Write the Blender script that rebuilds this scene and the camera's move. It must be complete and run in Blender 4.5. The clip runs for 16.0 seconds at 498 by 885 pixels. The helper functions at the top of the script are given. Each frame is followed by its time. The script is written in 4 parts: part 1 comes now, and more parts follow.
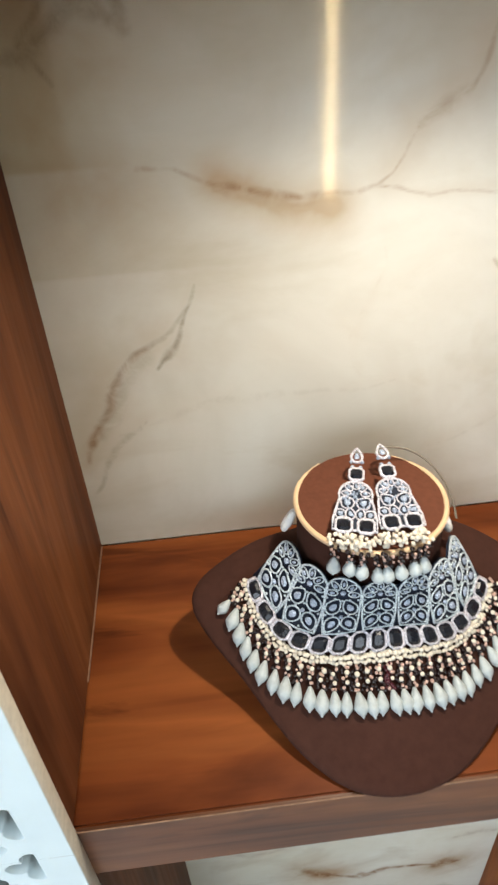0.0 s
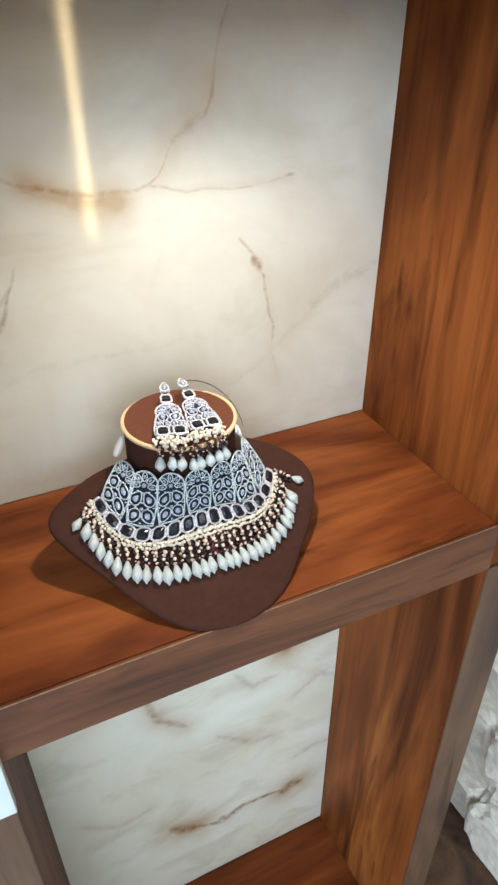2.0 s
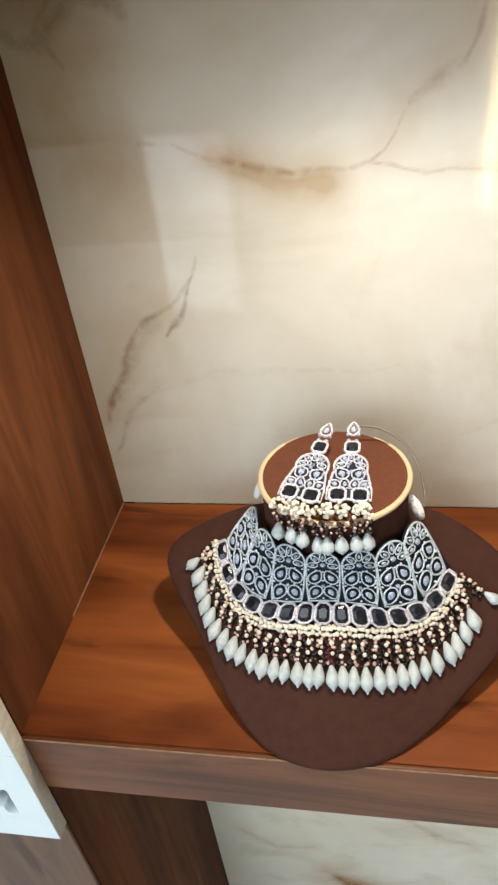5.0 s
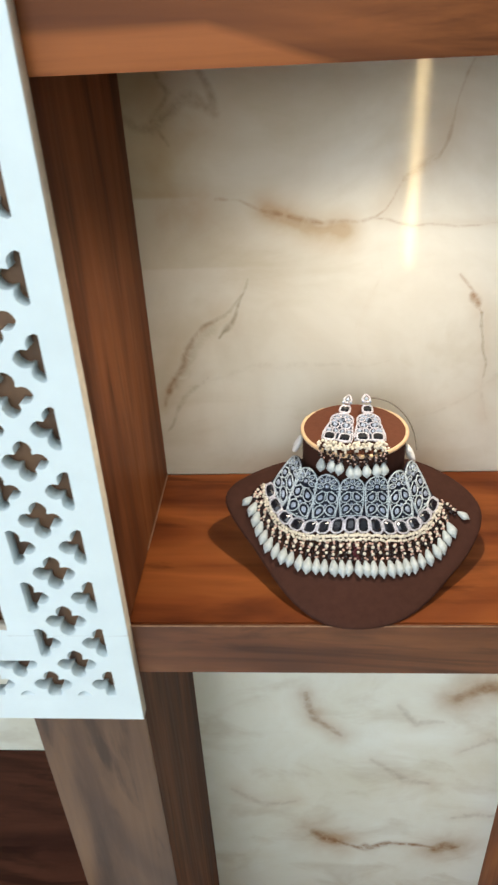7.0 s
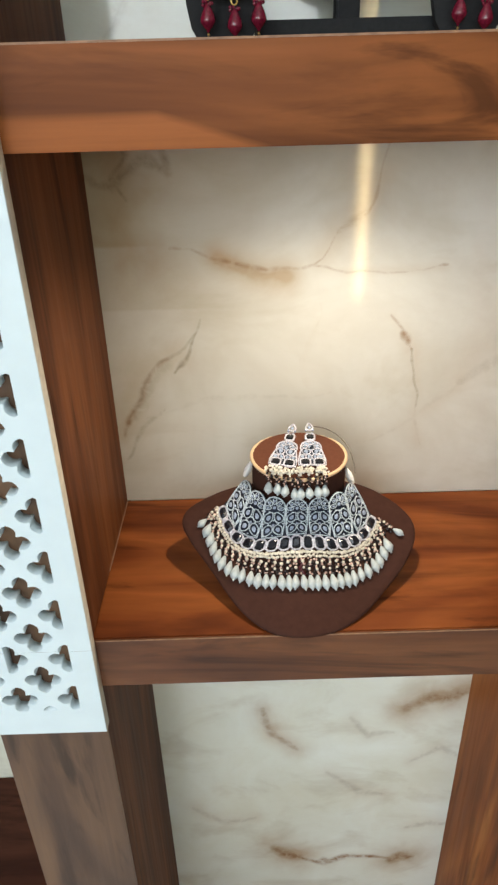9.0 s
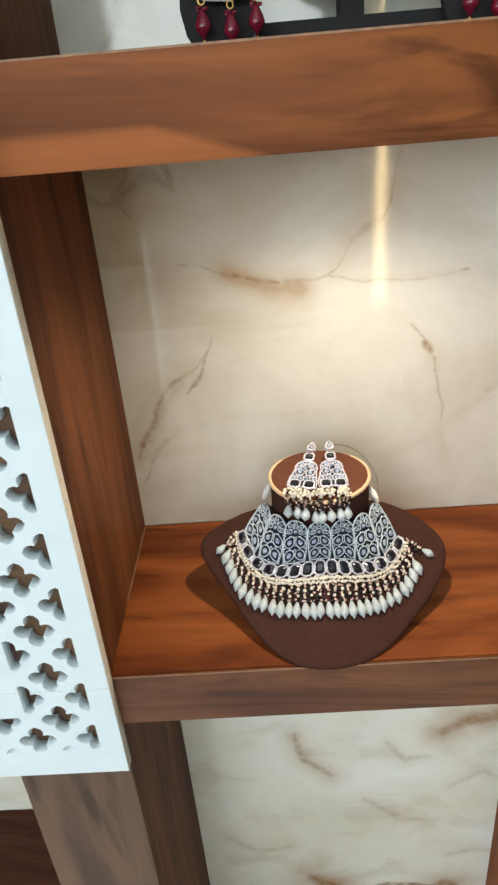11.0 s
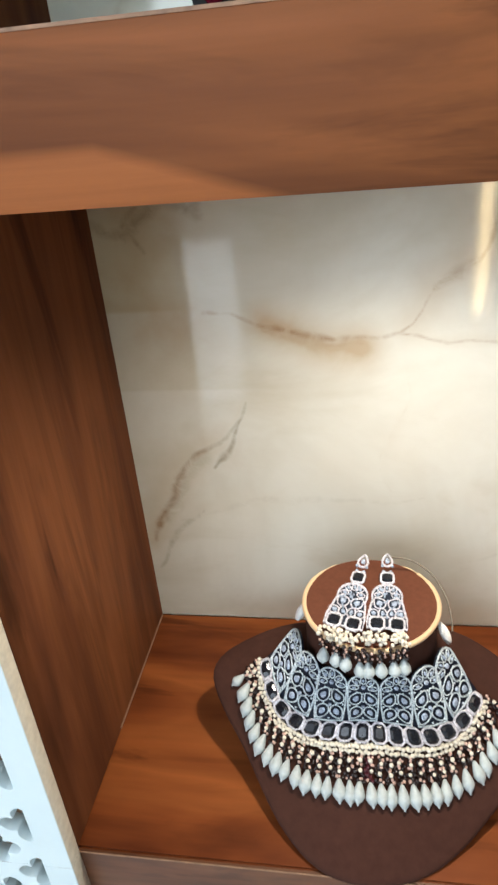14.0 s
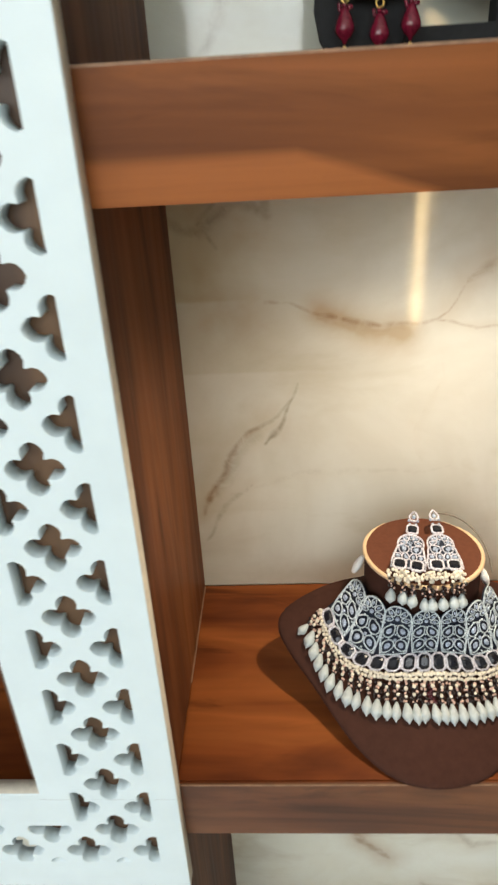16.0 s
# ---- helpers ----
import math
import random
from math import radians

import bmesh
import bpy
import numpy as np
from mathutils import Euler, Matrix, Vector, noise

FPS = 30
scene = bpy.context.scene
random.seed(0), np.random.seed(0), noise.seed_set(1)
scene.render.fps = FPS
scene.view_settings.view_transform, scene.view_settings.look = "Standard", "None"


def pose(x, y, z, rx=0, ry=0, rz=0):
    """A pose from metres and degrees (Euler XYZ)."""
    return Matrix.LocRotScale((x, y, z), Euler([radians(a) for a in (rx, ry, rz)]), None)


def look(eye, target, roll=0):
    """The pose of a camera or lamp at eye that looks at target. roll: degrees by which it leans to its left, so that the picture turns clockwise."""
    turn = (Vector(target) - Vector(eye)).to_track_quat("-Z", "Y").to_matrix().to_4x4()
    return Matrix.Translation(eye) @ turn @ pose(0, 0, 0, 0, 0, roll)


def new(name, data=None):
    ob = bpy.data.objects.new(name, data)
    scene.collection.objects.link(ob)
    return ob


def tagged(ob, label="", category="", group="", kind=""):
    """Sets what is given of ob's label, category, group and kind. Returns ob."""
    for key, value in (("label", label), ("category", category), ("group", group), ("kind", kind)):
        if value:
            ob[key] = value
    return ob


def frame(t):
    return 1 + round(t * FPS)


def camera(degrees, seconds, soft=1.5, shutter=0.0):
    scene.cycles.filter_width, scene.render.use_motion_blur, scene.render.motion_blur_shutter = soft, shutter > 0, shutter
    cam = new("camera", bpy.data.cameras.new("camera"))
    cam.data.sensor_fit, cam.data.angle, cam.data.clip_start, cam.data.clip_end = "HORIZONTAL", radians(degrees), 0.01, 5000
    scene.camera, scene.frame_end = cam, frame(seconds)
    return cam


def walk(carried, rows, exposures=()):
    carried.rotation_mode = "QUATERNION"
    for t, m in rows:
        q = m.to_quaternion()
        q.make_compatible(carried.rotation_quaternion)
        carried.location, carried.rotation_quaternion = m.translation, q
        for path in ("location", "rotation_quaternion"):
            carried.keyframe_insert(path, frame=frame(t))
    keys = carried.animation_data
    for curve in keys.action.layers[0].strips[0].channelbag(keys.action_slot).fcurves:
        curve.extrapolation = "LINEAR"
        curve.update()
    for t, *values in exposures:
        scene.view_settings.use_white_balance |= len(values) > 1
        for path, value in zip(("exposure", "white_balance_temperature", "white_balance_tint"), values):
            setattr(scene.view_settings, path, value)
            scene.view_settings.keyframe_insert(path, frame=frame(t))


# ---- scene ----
cam = camera(41.1, 16.0, 2.5, 0.35)
PATH = [
    (0, (0.119, -0.466, 1.656), (0.220, 1.129, 0.453), -3.8),
    (0.5, (0.075, -0.533, 1.665), (0.446, 1.081, 0.544), -4.3),
    (1, (0.05, -0.573, 1.645), (0.605, 0.924, 0.441), -2.3),
    (1.5, (0.037, -0.597, 1.644), (0.659, 0.872, 0.437), 0.9),
    (2, (0.056, -0.63, 1.664), (0.767, 0.869, 0.548), 0.0),
    (2.5, (0.083, -0.584, 1.639), (0.489, 0.951, 0.422), -0.8),
    (3, (0.174, -0.531, 1.637), (0.208, 1.067, 0.433), -2.8),
    (3.5, (0.222, -0.503, 1.627), (0.008, 1.046, 0.38), -2.2),
    (4, (0.231, -0.493, 1.632), (-0.102, 1.082, 0.444), -4.5),
    (4.2, (0.247, -0.492, 1.629), (-0.103, 1.092, 0.459), -5.9),
    (6.3, (0.243, -0.585, 1.661), (-0.084, 1.096, 0.629), -7.5),
    (6.5, (0.225, -0.625, 1.67), (0.011, 1.095, 0.671), -6.3),
    (7, (0.156, -0.712, 1.677), (0.041, 0.997, 0.644), -2.8),
    (7.5, (0.142, -0.751, 1.705), (0.016, 0.99, 0.729), -1.8),
    (8, (0.173, -0.766, 1.704), (0.046, 0.977, 0.732), -2.8),
    (8.5, (0.18, -0.768, 1.711), (0.118, 0.993, 0.766), -2.5),
    (9, (0.167, -0.767, 1.707), (0.173, 0.986, 0.744), -1.6),
    (9.2, (0.167, -0.765, 1.707), (0.121, 0.99, 0.749), -2.3),
    (11.5, (0.179, -0.729, 1.703), (0.111, 1.045, 0.781), -5.0),
    (12, (0.165, -0.743, 1.719), (0.110, 1.040, 0.815), -4.15),
    (12.5, (0.166, -0.721, 1.715), (0.056, 1.058, 0.806), -3.4),
    (13, (0.179, -0.647, 1.678), (0.075, 1.049, 0.624), -1.6),
    (13.5, (0.221, -0.576, 1.681), (0.008, 1.152, 0.696), -6.4),
    (14, (0.217, -0.537, 1.702), (-0.113, 1.202, 0.771), -5.4),
    (14.5, (0.229, -0.512, 1.691), (-0.129, 1.212, 0.742), -5.1),
    (15, (0.212, -0.524, 1.692), (-0.139, 1.19, 0.724), -5.3),
    (15.5, (0.176, -0.541, 1.686), (-0.103, 1.195, 0.734), -5.3),
    (16, (0.102, -0.626, 1.71), (-0.01, 1.151, 0.801), -3.4),
]
# the film's white balance drifts: cooler while the white screen is out of view
BALANCE = [(0.0, 0.03, 6300, 10), (1.0, 0.10, 6300, 10), (2.0, 0.12, 6050, 9), (2.5, 0.08, 6450, 10), (3.0, 0.02, 6500, 10), (3.5, 0.02, 6150, 9.5), (4.0, 0.06, 6350, 10), (6.5, 0.04, 6400, 10), (7.5, -0.05, 6550, 10), (12.0, -0.04, 6600, 10), (12.5, -0.04, 6800, 10.5), (13.5, 0.02, 6350, 10), (14.5, 0.08, 6050, 9), (15.5, 0.04, 6150, 9.5), (16.0, -0.07, 6900, 10)]
walk(cam, [(t, look(eye, target, roll)) for t, eye, target, roll in PATH], BALANCE)

# ---------------------------------------------------------------- light
world = bpy.data.worlds.new("sky")
scene.world = world
world.use_nodes = True
wn = world.node_tree
sky = wn.nodes.new("ShaderNodeTexSky")
sky.sky_type, sky.sun_disc = "NISHITA", False
sky.sun_elevation, sky.sun_rotation = radians(35), radians(200)
wn.links.new(sky.outputs[0], wn.nodes["Background"].inputs[0])
wn.nodes["Background"].inputs[1].default_value = 0.1
scene.view_settings.exposure = 0.0

LAMP_X, LAMP_Y = 0.264, -0.170
SPOT_W, WINDOW_W, SIDE_W, STRIP_W = 7.6, 46.0, 30.0, 21.0


def lamp(name, kind, m, watts, colour):
    data = bpy.data.lights.new(name, kind)
    data.energy, data.color = watts, colour
    ob = new(name, data)
    ob.matrix_world = m
    return data


spot = lamp("niche_spot", "SPOT", look((LAMP_X, LAMP_Y, 1.652), (LAMP_X, LAMP_Y - 0.085, 1.2)), SPOT_W, (1.0, 0.885, 0.71))
spot.spot_size, spot.spot_blend, spot.shadow_soft_size = radians(154), 1.0, 0.014
daylight = lamp("window_daylight", "AREA", look((-0.42, -2.93, 2.25), (-0.05, 0.0, 1.35)), WINDOW_W, (0.84, 0.93, 1.0))
daylight.shape, daylight.size, daylight.size_y = "RECTANGLE", 2.2, 0.95
# unseen side window, added so daylight from the left reaches the lower inner faces
sidelight = lamp("added_side_daylight", "AREA", look((-2.17, -1.85, 1.4), (0.3, -0.2, 1.0)), SIDE_W, (0.86, 0.93, 1.0))
sidelight.shape, sidelight.size, sidelight.size_y = "RECTANGLE", 1.7, 1.9

# ---------------------------------------------------------------- materials


class Nodes:
    """A material's node tree with short calls."""

    def __init__(self, name):
        self.mat = bpy.data.materials.new(name)
        self.mat.use_nodes = True
        self.tree = self.mat.node_tree
        self.bsdf = self.tree.nodes["Principled BSDF"]

    def add(self, kind, **inputs):
        node = self.tree.nodes.new(kind)
        for key, value in inputs.items():
            self.put(node, key, value)
        return node

    def put(self, node, key, value):
        key = key.replace("_", " ") if isinstance(key, str) else key
        socket = node.inputs[key]
        if isinstance(value, bpy.types.NodeSocket):
            self.tree.links.new(value, socket)
        else:
            socket.default_value = value

    def place(self, scale=(1, 1, 1), shift=(0, 0, 0), turn=(0, 0, 0)):
        """World place, in metres, scaled."""
        geo = self.add("ShaderNodeNewGeometry")
        mp = self.add("ShaderNodeMapping", Vector=geo.outputs["Position"], Scale=scale, Location=shift, Rotation=turn)
        return mp.outputs[0]

    def noise(self, vector, scale, detail=4.0, rough=0.55, warp=0.0):
        return self.add("ShaderNodeTexNoise", Vector=vector, Scale=scale, Detail=detail, Roughness=rough, Distortion=warp).outputs["Fac"]

    def ramp(self, fac, *stops):
        node = self.add("ShaderNodeValToRGB", Fac=fac)
        ramp = node.color_ramp
        while len(ramp.elements) < len(stops):
            ramp.elements.new(0.5)
        for e, (at, colour) in zip(ramp.elements, stops):
            e.position = at
            e.color = (*colour, 1) if isinstance(colour, tuple) else (colour, colour, colour, 1)
        return node.outputs[0]

    def mix(self, fac, a, b, how="MIX"):
        node = self.tree.nodes.new("ShaderNodeMix")
        node.data_type, node.blend_type = "RGBA", how
        self.put(node, 0, fac)
        for socket, value in ((6, a), (7, b)):
            self.put(node, socket, (*value, 1) if isinstance(value, tuple) else value)
        return node.outputs[2]

    def math(self, how, a, b=0.0):
        node = self.tree.nodes.new("ShaderNodeMath")
        node.operation = how
        self.put(node, 0, a)
        self.put(node, 1, b)
        return node.outputs[0]

    def attribute(self, name):
        node = self.tree.nodes.new("ShaderNodeAttribute")
        node.attribute_name = name
        return node.outputs["Fac"]

    def bump(self, height, strength, distance=0.001):
        node = self.add("ShaderNodeBump", Height=height, Strength=strength, Distance=distance)
        self.put(self.bsdf, "Normal", node.outputs[0])

    def set(self, **inputs):
        for key, value in inputs.items():
            if isinstance(value, tuple) and len(value) == 3:
                value = (*value, 1)
            self.put(self.bsdf, key, value)
        return self.mat


def wood(name, axis, dark, mid, light, shift, sap=None, gloss=0.09):
    """Satin teak laminate with long streaked grain along one axis. sap: the height of a paler strip of sapwood."""
    n = Nodes(name)
    wide, fine = {"x": ((1.7, 7, 9), (4, 90, 110)), "z": ((7, 8, 1.1), (90, 110, 3))}[axis]
    flow = n.noise(n.place(wide, shift), 1.0, 4.0, 0.5, 1.4)
    tone = n.ramp(flow, (0.30, dark), (0.44, mid), (0.57, light), (0.70, mid), (0.78, dark))
    flame = n.noise(n.place(tuple(1.5 * v for v in wide), tuple(v + 3.7 for v in shift)), 1.0, 5.0, 0.55, 2.2)
    tone = n.mix(n.ramp(flame, (0.32, 0.62), (0.42, 0.0)), tone, tuple(0.6 * v for v in dark))
    streak = n.noise(n.place(tuple(2.6 * v for v in wide), shift), 1.0, 5.0, 0.6, 0.5)
    tone = n.mix(n.ramp(streak, (0.32, 0.42), (0.47, 0.0)), tone, tuple(0.6 * v for v in dark))
    grain = n.noise(n.place(fine, shift), 1.0, 6.0, 0.65)
    tone = n.mix(0.30, tone, n.ramp(grain, (0.25, 0.55), (0.65, 1.1)), "MULTIPLY")
    lines = n.noise(n.place(tuple(0.42 * v for v in fine), tuple(v + 1.3 for v in shift)), 1.0, 3.0, 0.5, 0.9)
    tone = n.mix(0.30, tone, n.ramp(lines, (0.36, 0.52), (0.46, 1.0), (0.62, 1.0), (0.70, 1.25)), "MULTIPLY")
    if sap:
        geo = n.add("ShaderNodeNewGeometry")
        sep = n.add("ShaderNodeSeparateXYZ", Vector=geo.outputs["Position"])
        wave = n.math("MULTIPLY", n.math("SUBTRACT", n.noise(n.place((2.5, 1, 6), shift), 1.0, 2.0), 0.5), 0.008)
        drop = n.math("MULTIPLY", n.math("MAXIMUM", n.math("SUBTRACT", sep.outputs["X"], 0.112), 0.0), 0.31)
        edge = n.math("SUBTRACT", n.math("SUBTRACT", n.math("ADD", sap, wave), drop), sep.outputs["Z"])
        fac = n.ramp(n.math("ADD", n.math("MULTIPLY", edge, 180.0), 0.5), (0.0, 0.0), (1.0, 0.8))
        tone = n.mix(fac, tone, n.mix(0.5, tuple(1.5 * v for v in light), n.ramp(grain, (0.25, 0.6), (0.65, 1.1)), "MULTIPLY"))
    n.bump(grain, 0.12, 0.0006)
    rough = n.ramp(grain, (0.3, 0.46), (0.7, 0.36))
    return n.set(Base_Color=tone, Roughness=rough, Specular_IOR_Level=gloss)


wood_shelf = wood("teak_along_shelf", "x", (0.086, 0.0210, 0.0070), (0.180, 0.0480, 0.0132), (0.275, 0.0825, 0.0215), (0.4, 0, 0.3))
wood_fascia = wood("teak_fascia", "x", (0.0708, 0.0221, 0.0075), (0.1482, 0.0473, 0.0147), (0.2343, 0.0772, 0.0227), (3.1, 0, 0.9), sap=1.687, gloss=0.11)
wood_edge = wood("teak_edge", "x", (0.0563, 0.0205, 0.0092), (0.1142, 0.0408, 0.0163), (0.1600, 0.0620, 0.0237), (1.7, 0, 2.2), gloss=0.4)
wood_upright = wood("teak_upright", "z", (0.066, 0.0240, 0.0125), (0.132, 0.0460, 0.0195), (0.190, 0.0680, 0.0260), (1.2, 0.4, 0.7), gloss=0.02)
wood_post = wood("teak_post", "z", (0.0327, 0.0208, 0.0173), (0.0953, 0.0552, 0.0352), (0.1593, 0.0909, 0.0505), (0.2, 2.4, 1.7), gloss=0.32)
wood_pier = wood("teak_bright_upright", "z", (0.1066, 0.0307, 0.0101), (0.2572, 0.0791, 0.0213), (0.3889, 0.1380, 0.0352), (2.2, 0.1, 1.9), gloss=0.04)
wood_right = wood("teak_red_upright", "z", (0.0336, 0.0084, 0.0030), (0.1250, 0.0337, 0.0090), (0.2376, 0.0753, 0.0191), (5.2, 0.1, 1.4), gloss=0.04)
wood_dark = wood("dark_stained_board", "x", (0.0250, 0.0100, 0.0071), (0.0562, 0.0201, 0.0129), (0.0938, 0.0345, 0.0201), (2.2, 0.3, 0.1))


def marble(name, base, cloud, gloss, wisp=0.12):
    n = Nodes(name)
    p = n.place()
    clouds = n.noise(p, 5.0, 5.0, 0.6, 0.6)
    tone = n.mix(n.ramp(clouds, (0.35, 0.0), (0.68, 1.0)), base, cloud)
    wisps = n.noise(n.place((1, 1, 1.9), (0.3, 0, 0.2), (0, 0.6, 0)), 7.0, 6.0, 0.62, 1.6)
    tone = n.mix(n.math("MULTIPLY", n.ramp(wisps, (0.47, 0.0), (0.5, 1.0), (0.53, 0.0)), 0.2 * wisp), tone, (0.36, 0.27, 0.17))
    smears = n.noise(n.place((1.0, 1, 1.7), (0.7, 0, 0.5), (0, -0.6, 0)), 6.0, 4.0, 0.6, 0.5)
    tone = n.mix(n.math("MULTIPLY", n.ramp(smears, (0.52, 0.0), (0.66, 1.0), (0.80, 0.3)), 2.2 * wisp), tone, (0.43, 0.37, 0.25))
    ragged = n.noise(p, 24.0, 5.0, 0.55, 0.4)
    cut = n.ramp(ragged, (0.28, 0.50), (0.72, 1.0))
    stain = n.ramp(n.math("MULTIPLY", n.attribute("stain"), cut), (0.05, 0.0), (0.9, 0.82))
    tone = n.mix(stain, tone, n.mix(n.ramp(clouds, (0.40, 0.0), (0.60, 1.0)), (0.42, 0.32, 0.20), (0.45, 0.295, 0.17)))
    fine = n.ramp(n.noise(p, 70.0, 5.0, 0.65, 0.6), (0.32, 0.25), (0.62, 1.2))
    tone = n.mix(n.ramp(n.math("MULTIPLY", n.attribute("grey_vein"), fine), (0.06, 0.0), (1.0, 1.0)), tone, (0.22, 0.18, 0.115))
    tone = n.mix(n.ramp(n.math("MULTIPLY", n.attribute("rust_vein"), fine), (0.06, 0.0), (1.0, 1.0)), tone, (0.25, 0.125, 0.05))
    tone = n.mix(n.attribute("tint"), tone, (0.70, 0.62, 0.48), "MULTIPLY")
    n.put(n.bsdf, "Coat Weight", 0.25)
    n.put(n.bsdf, "Coat Roughness", 0.05)
    return n.set(Base_Color=tone, Roughness=gloss)


marble_warm = marble("cream_marble", (0.645, 0.627, 0.555), (0.525, 0.488, 0.408), 0.075)
# pale marble, greyer, with the upper panel's dimmer light put into its colour
marble_dimmed = marble("dimmed_grey_green_marble", (0.70, 0.735, 0.65), (0.61, 0.625, 0.525), 0.12, 0.14)
marble_cool = marble("pale_marble", (0.80, 0.84, 0.76), (0.71, 0.72, 0.60), 0.12, 0.14)


def plain(name, colour, rough, metal=0.0, spread=0.08, scale=60.0, bump=0.0, **more):
    """A paint, cloth or metal with a little mottling and relief."""
    n = Nodes(name)
    f = n.noise(n.place(), scale, 5.0, 0.6)
    low, high = tuple(max(0.0, v * (1 - spread)) for v in colour), tuple(min(1.0, v * (1 + spread)) for v in colour)
    if bump:
        n.bump(f, bump, 0.0008)
    return n.set(Base_Color=n.ramp(f, (0.3, low), (0.7, high)), Roughness=rough, Metallic=metal, **more)


white_paint = plain("white_paint", (0.64, 0.745, 0.77), 0.45, spread=0.03, scale=25, bump=0.05)
raw_board = plain("raw_board_edge", (0.62, 0.57, 0.47), 0.7, spread=0.12, scale=150, bump=0.2)
velvet = plain("brown_velvet", (0.049, 0.0200, 0.0138), 0.9, spread=0.14, scale=120, bump=0.12, Specular_IOR_Level=0.12)
velvet_top = plain("brown_suede", (0.105, 0.036, 0.019), 0.85, spread=0.10, scale=260, bump=0.2, Specular_IOR_Level=0.15)
for soft_cloth in (velvet, velvet_top):
    soft_cloth.node_tree.nodes["Principled BSDF"].inputs["Sheen Weight"].default_value = 0.03
    soft_cloth.node_tree.nodes["Principled BSDF"].inputs["Sheen Tint"].default_value = (0.55, 0.30, 0.22, 1)
brass = plain("pale_ring", (0.66, 0.47, 0.28), 0.42, 0.15, spread=0.06)
gold = plain("gold", (0.85, 0.58, 0.18), 0.28, 1.0, spread=0.12, scale=400, bump=0.3)
rose_gold = plain("rose_gold_bead", (0.58, 0.39, 0.32), 0.28, 0.35, spread=0.2, scale=500)
silver = plain("crystal_pave", (0.58, 0.56, 0.61), 0.2, 0.15, spread=0.65, scale=900, bump=0.9)
crystal = plain("cut_crystal", (0.40, 0.47, 0.58), 0.08, 0.25, spread=0.5, scale=800, bump=0.5)
# panel pave: the blue is reflected daylight put into the metal's colour
pave_daylit = plain("daylight_tinted_pave", (0.56, 0.68, 0.86), 0.22, 0.1, spread=0.6, scale=900, bump=0.9)
enamel = plain("black_enamel", (0.010, 0.015, 0.028), 0.45, spread=0.2, Specular_IOR_Level=0.25)
onyx = plain("black_stone", (0.008, 0.009, 0.013), 0.22, spread=0.2, Specular_IOR_Level=0.35)
pearl_mat = plain("cream_pearl", (0.67, 0.61, 0.50), 0.22, spread=0.06, scale=300, Coat_Weight=0.3)
ruby_bead = plain("maroon_bead", (0.055, 0.010, 0.014), 0.12, spread=0.4, scale=500)
bead_mat = plain("dark_bead", (0.018, 0.010, 0.009), 0.15, spread=0.3, scale=500)
drop_mat = plain("milky_drop", (0.43, 0.475, 0.475), 0.42, spread=0.10, scale=260, bump=0.1, Subsurface_Weight=0.2, Specular_IOR_Level=0.35)
drop_mat.node_tree.nodes["Principled BSDF"].inputs["Subsurface Radius"].default_value = (0.002, 0.002, 0.002)
thread_mat = plain("white_thread", (0.88, 0.85, 0.80), 0.7, spread=0.06, scale=900, bump=0.2)
cord_mat = plain("dark_cord", (0.15, 0.125, 0.09), 0.5, spread=0.2)
black_velvet = plain("black_velvet", (0.012, 0.013, 0.014), 0.85, spread=0.2, scale=300, bump=0.2)
ruby = plain("ruby_glass", (0.16, 0.010, 0.028), 0.08, spread=0.4, scale=500, bump=0.25, Coat_Weight=0.4)
polki = plain("uncut_stone", (0.72, 0.70, 0.56), 0.12, spread=0.15, scale=300)
stone_mat = plain("rough_white_stone", (0.84, 0.83, 0.74), 0.85, spread=0.16, scale=45, bump=0.9)
plaster = plain("plaster", (0.62, 0.60, 0.56), 0.85, spread=0.05, scale=12, bump=0.1)
ceiling_paint = plain("ceiling_paint", (0.74, 0.73, 0.70), 0.9, spread=0.03, scale=12)
floor_tile = plain("beige_floor_tile", (0.68, 0.67, 0.65), 0.22, spread=0.10, scale=8)
edge_strip = plain("pale_edge", (0.27, 0.15, 0.085), 0.6, spread=0.3, scale=120)
lamp_metal = plain("lamp_trim", (0.75, 0.74, 0.72), 0.3, 0.9, spread=0.05)


def glow(name, colour, strength):
    n = Nodes(name)
    return n.set(Base_Color=(0.8, 0.8, 0.8), Emission_Color=colour, Emission_Strength=strength)


strip_glow = glow("warm_strip_glow", (1.0, 0.74, 0.36), STRIP_W)
lamp_glow = glow("lamp_glow", (1.0, 0.80, 0.55), 12.0)
door_glow = glow("daylit_outdoors", (0.86, 0.95, 1.0), 2.2)

# ---------------------------------------------------------------- mesh tools


def mesh_object(name, bm, material, parent=None, label="", smooth=False):
    me = bpy.data.meshes.new(name)
    bm.to_mesh(me)
    bm.free()
    for m in material if isinstance(material, (list, tuple)) else (material,):
        me.materials.append(m)
    if smooth:
        for p in me.polygons:
            p.use_smooth = True
    ob = new(name, me)
    ob.parent = parent
    return tagged(ob, label) if label else ob


def part(name, bm, material, parent, label="", smooth=False):
    return mesh_object(name, bm, material, parent, label, smooth)


def empty(name, place, label, category, group="", kind=""):
    ob = new(name)
    ob.location = place
    ob.empty_display_size = 0.02
    return tagged(ob, label, category, group, kind)


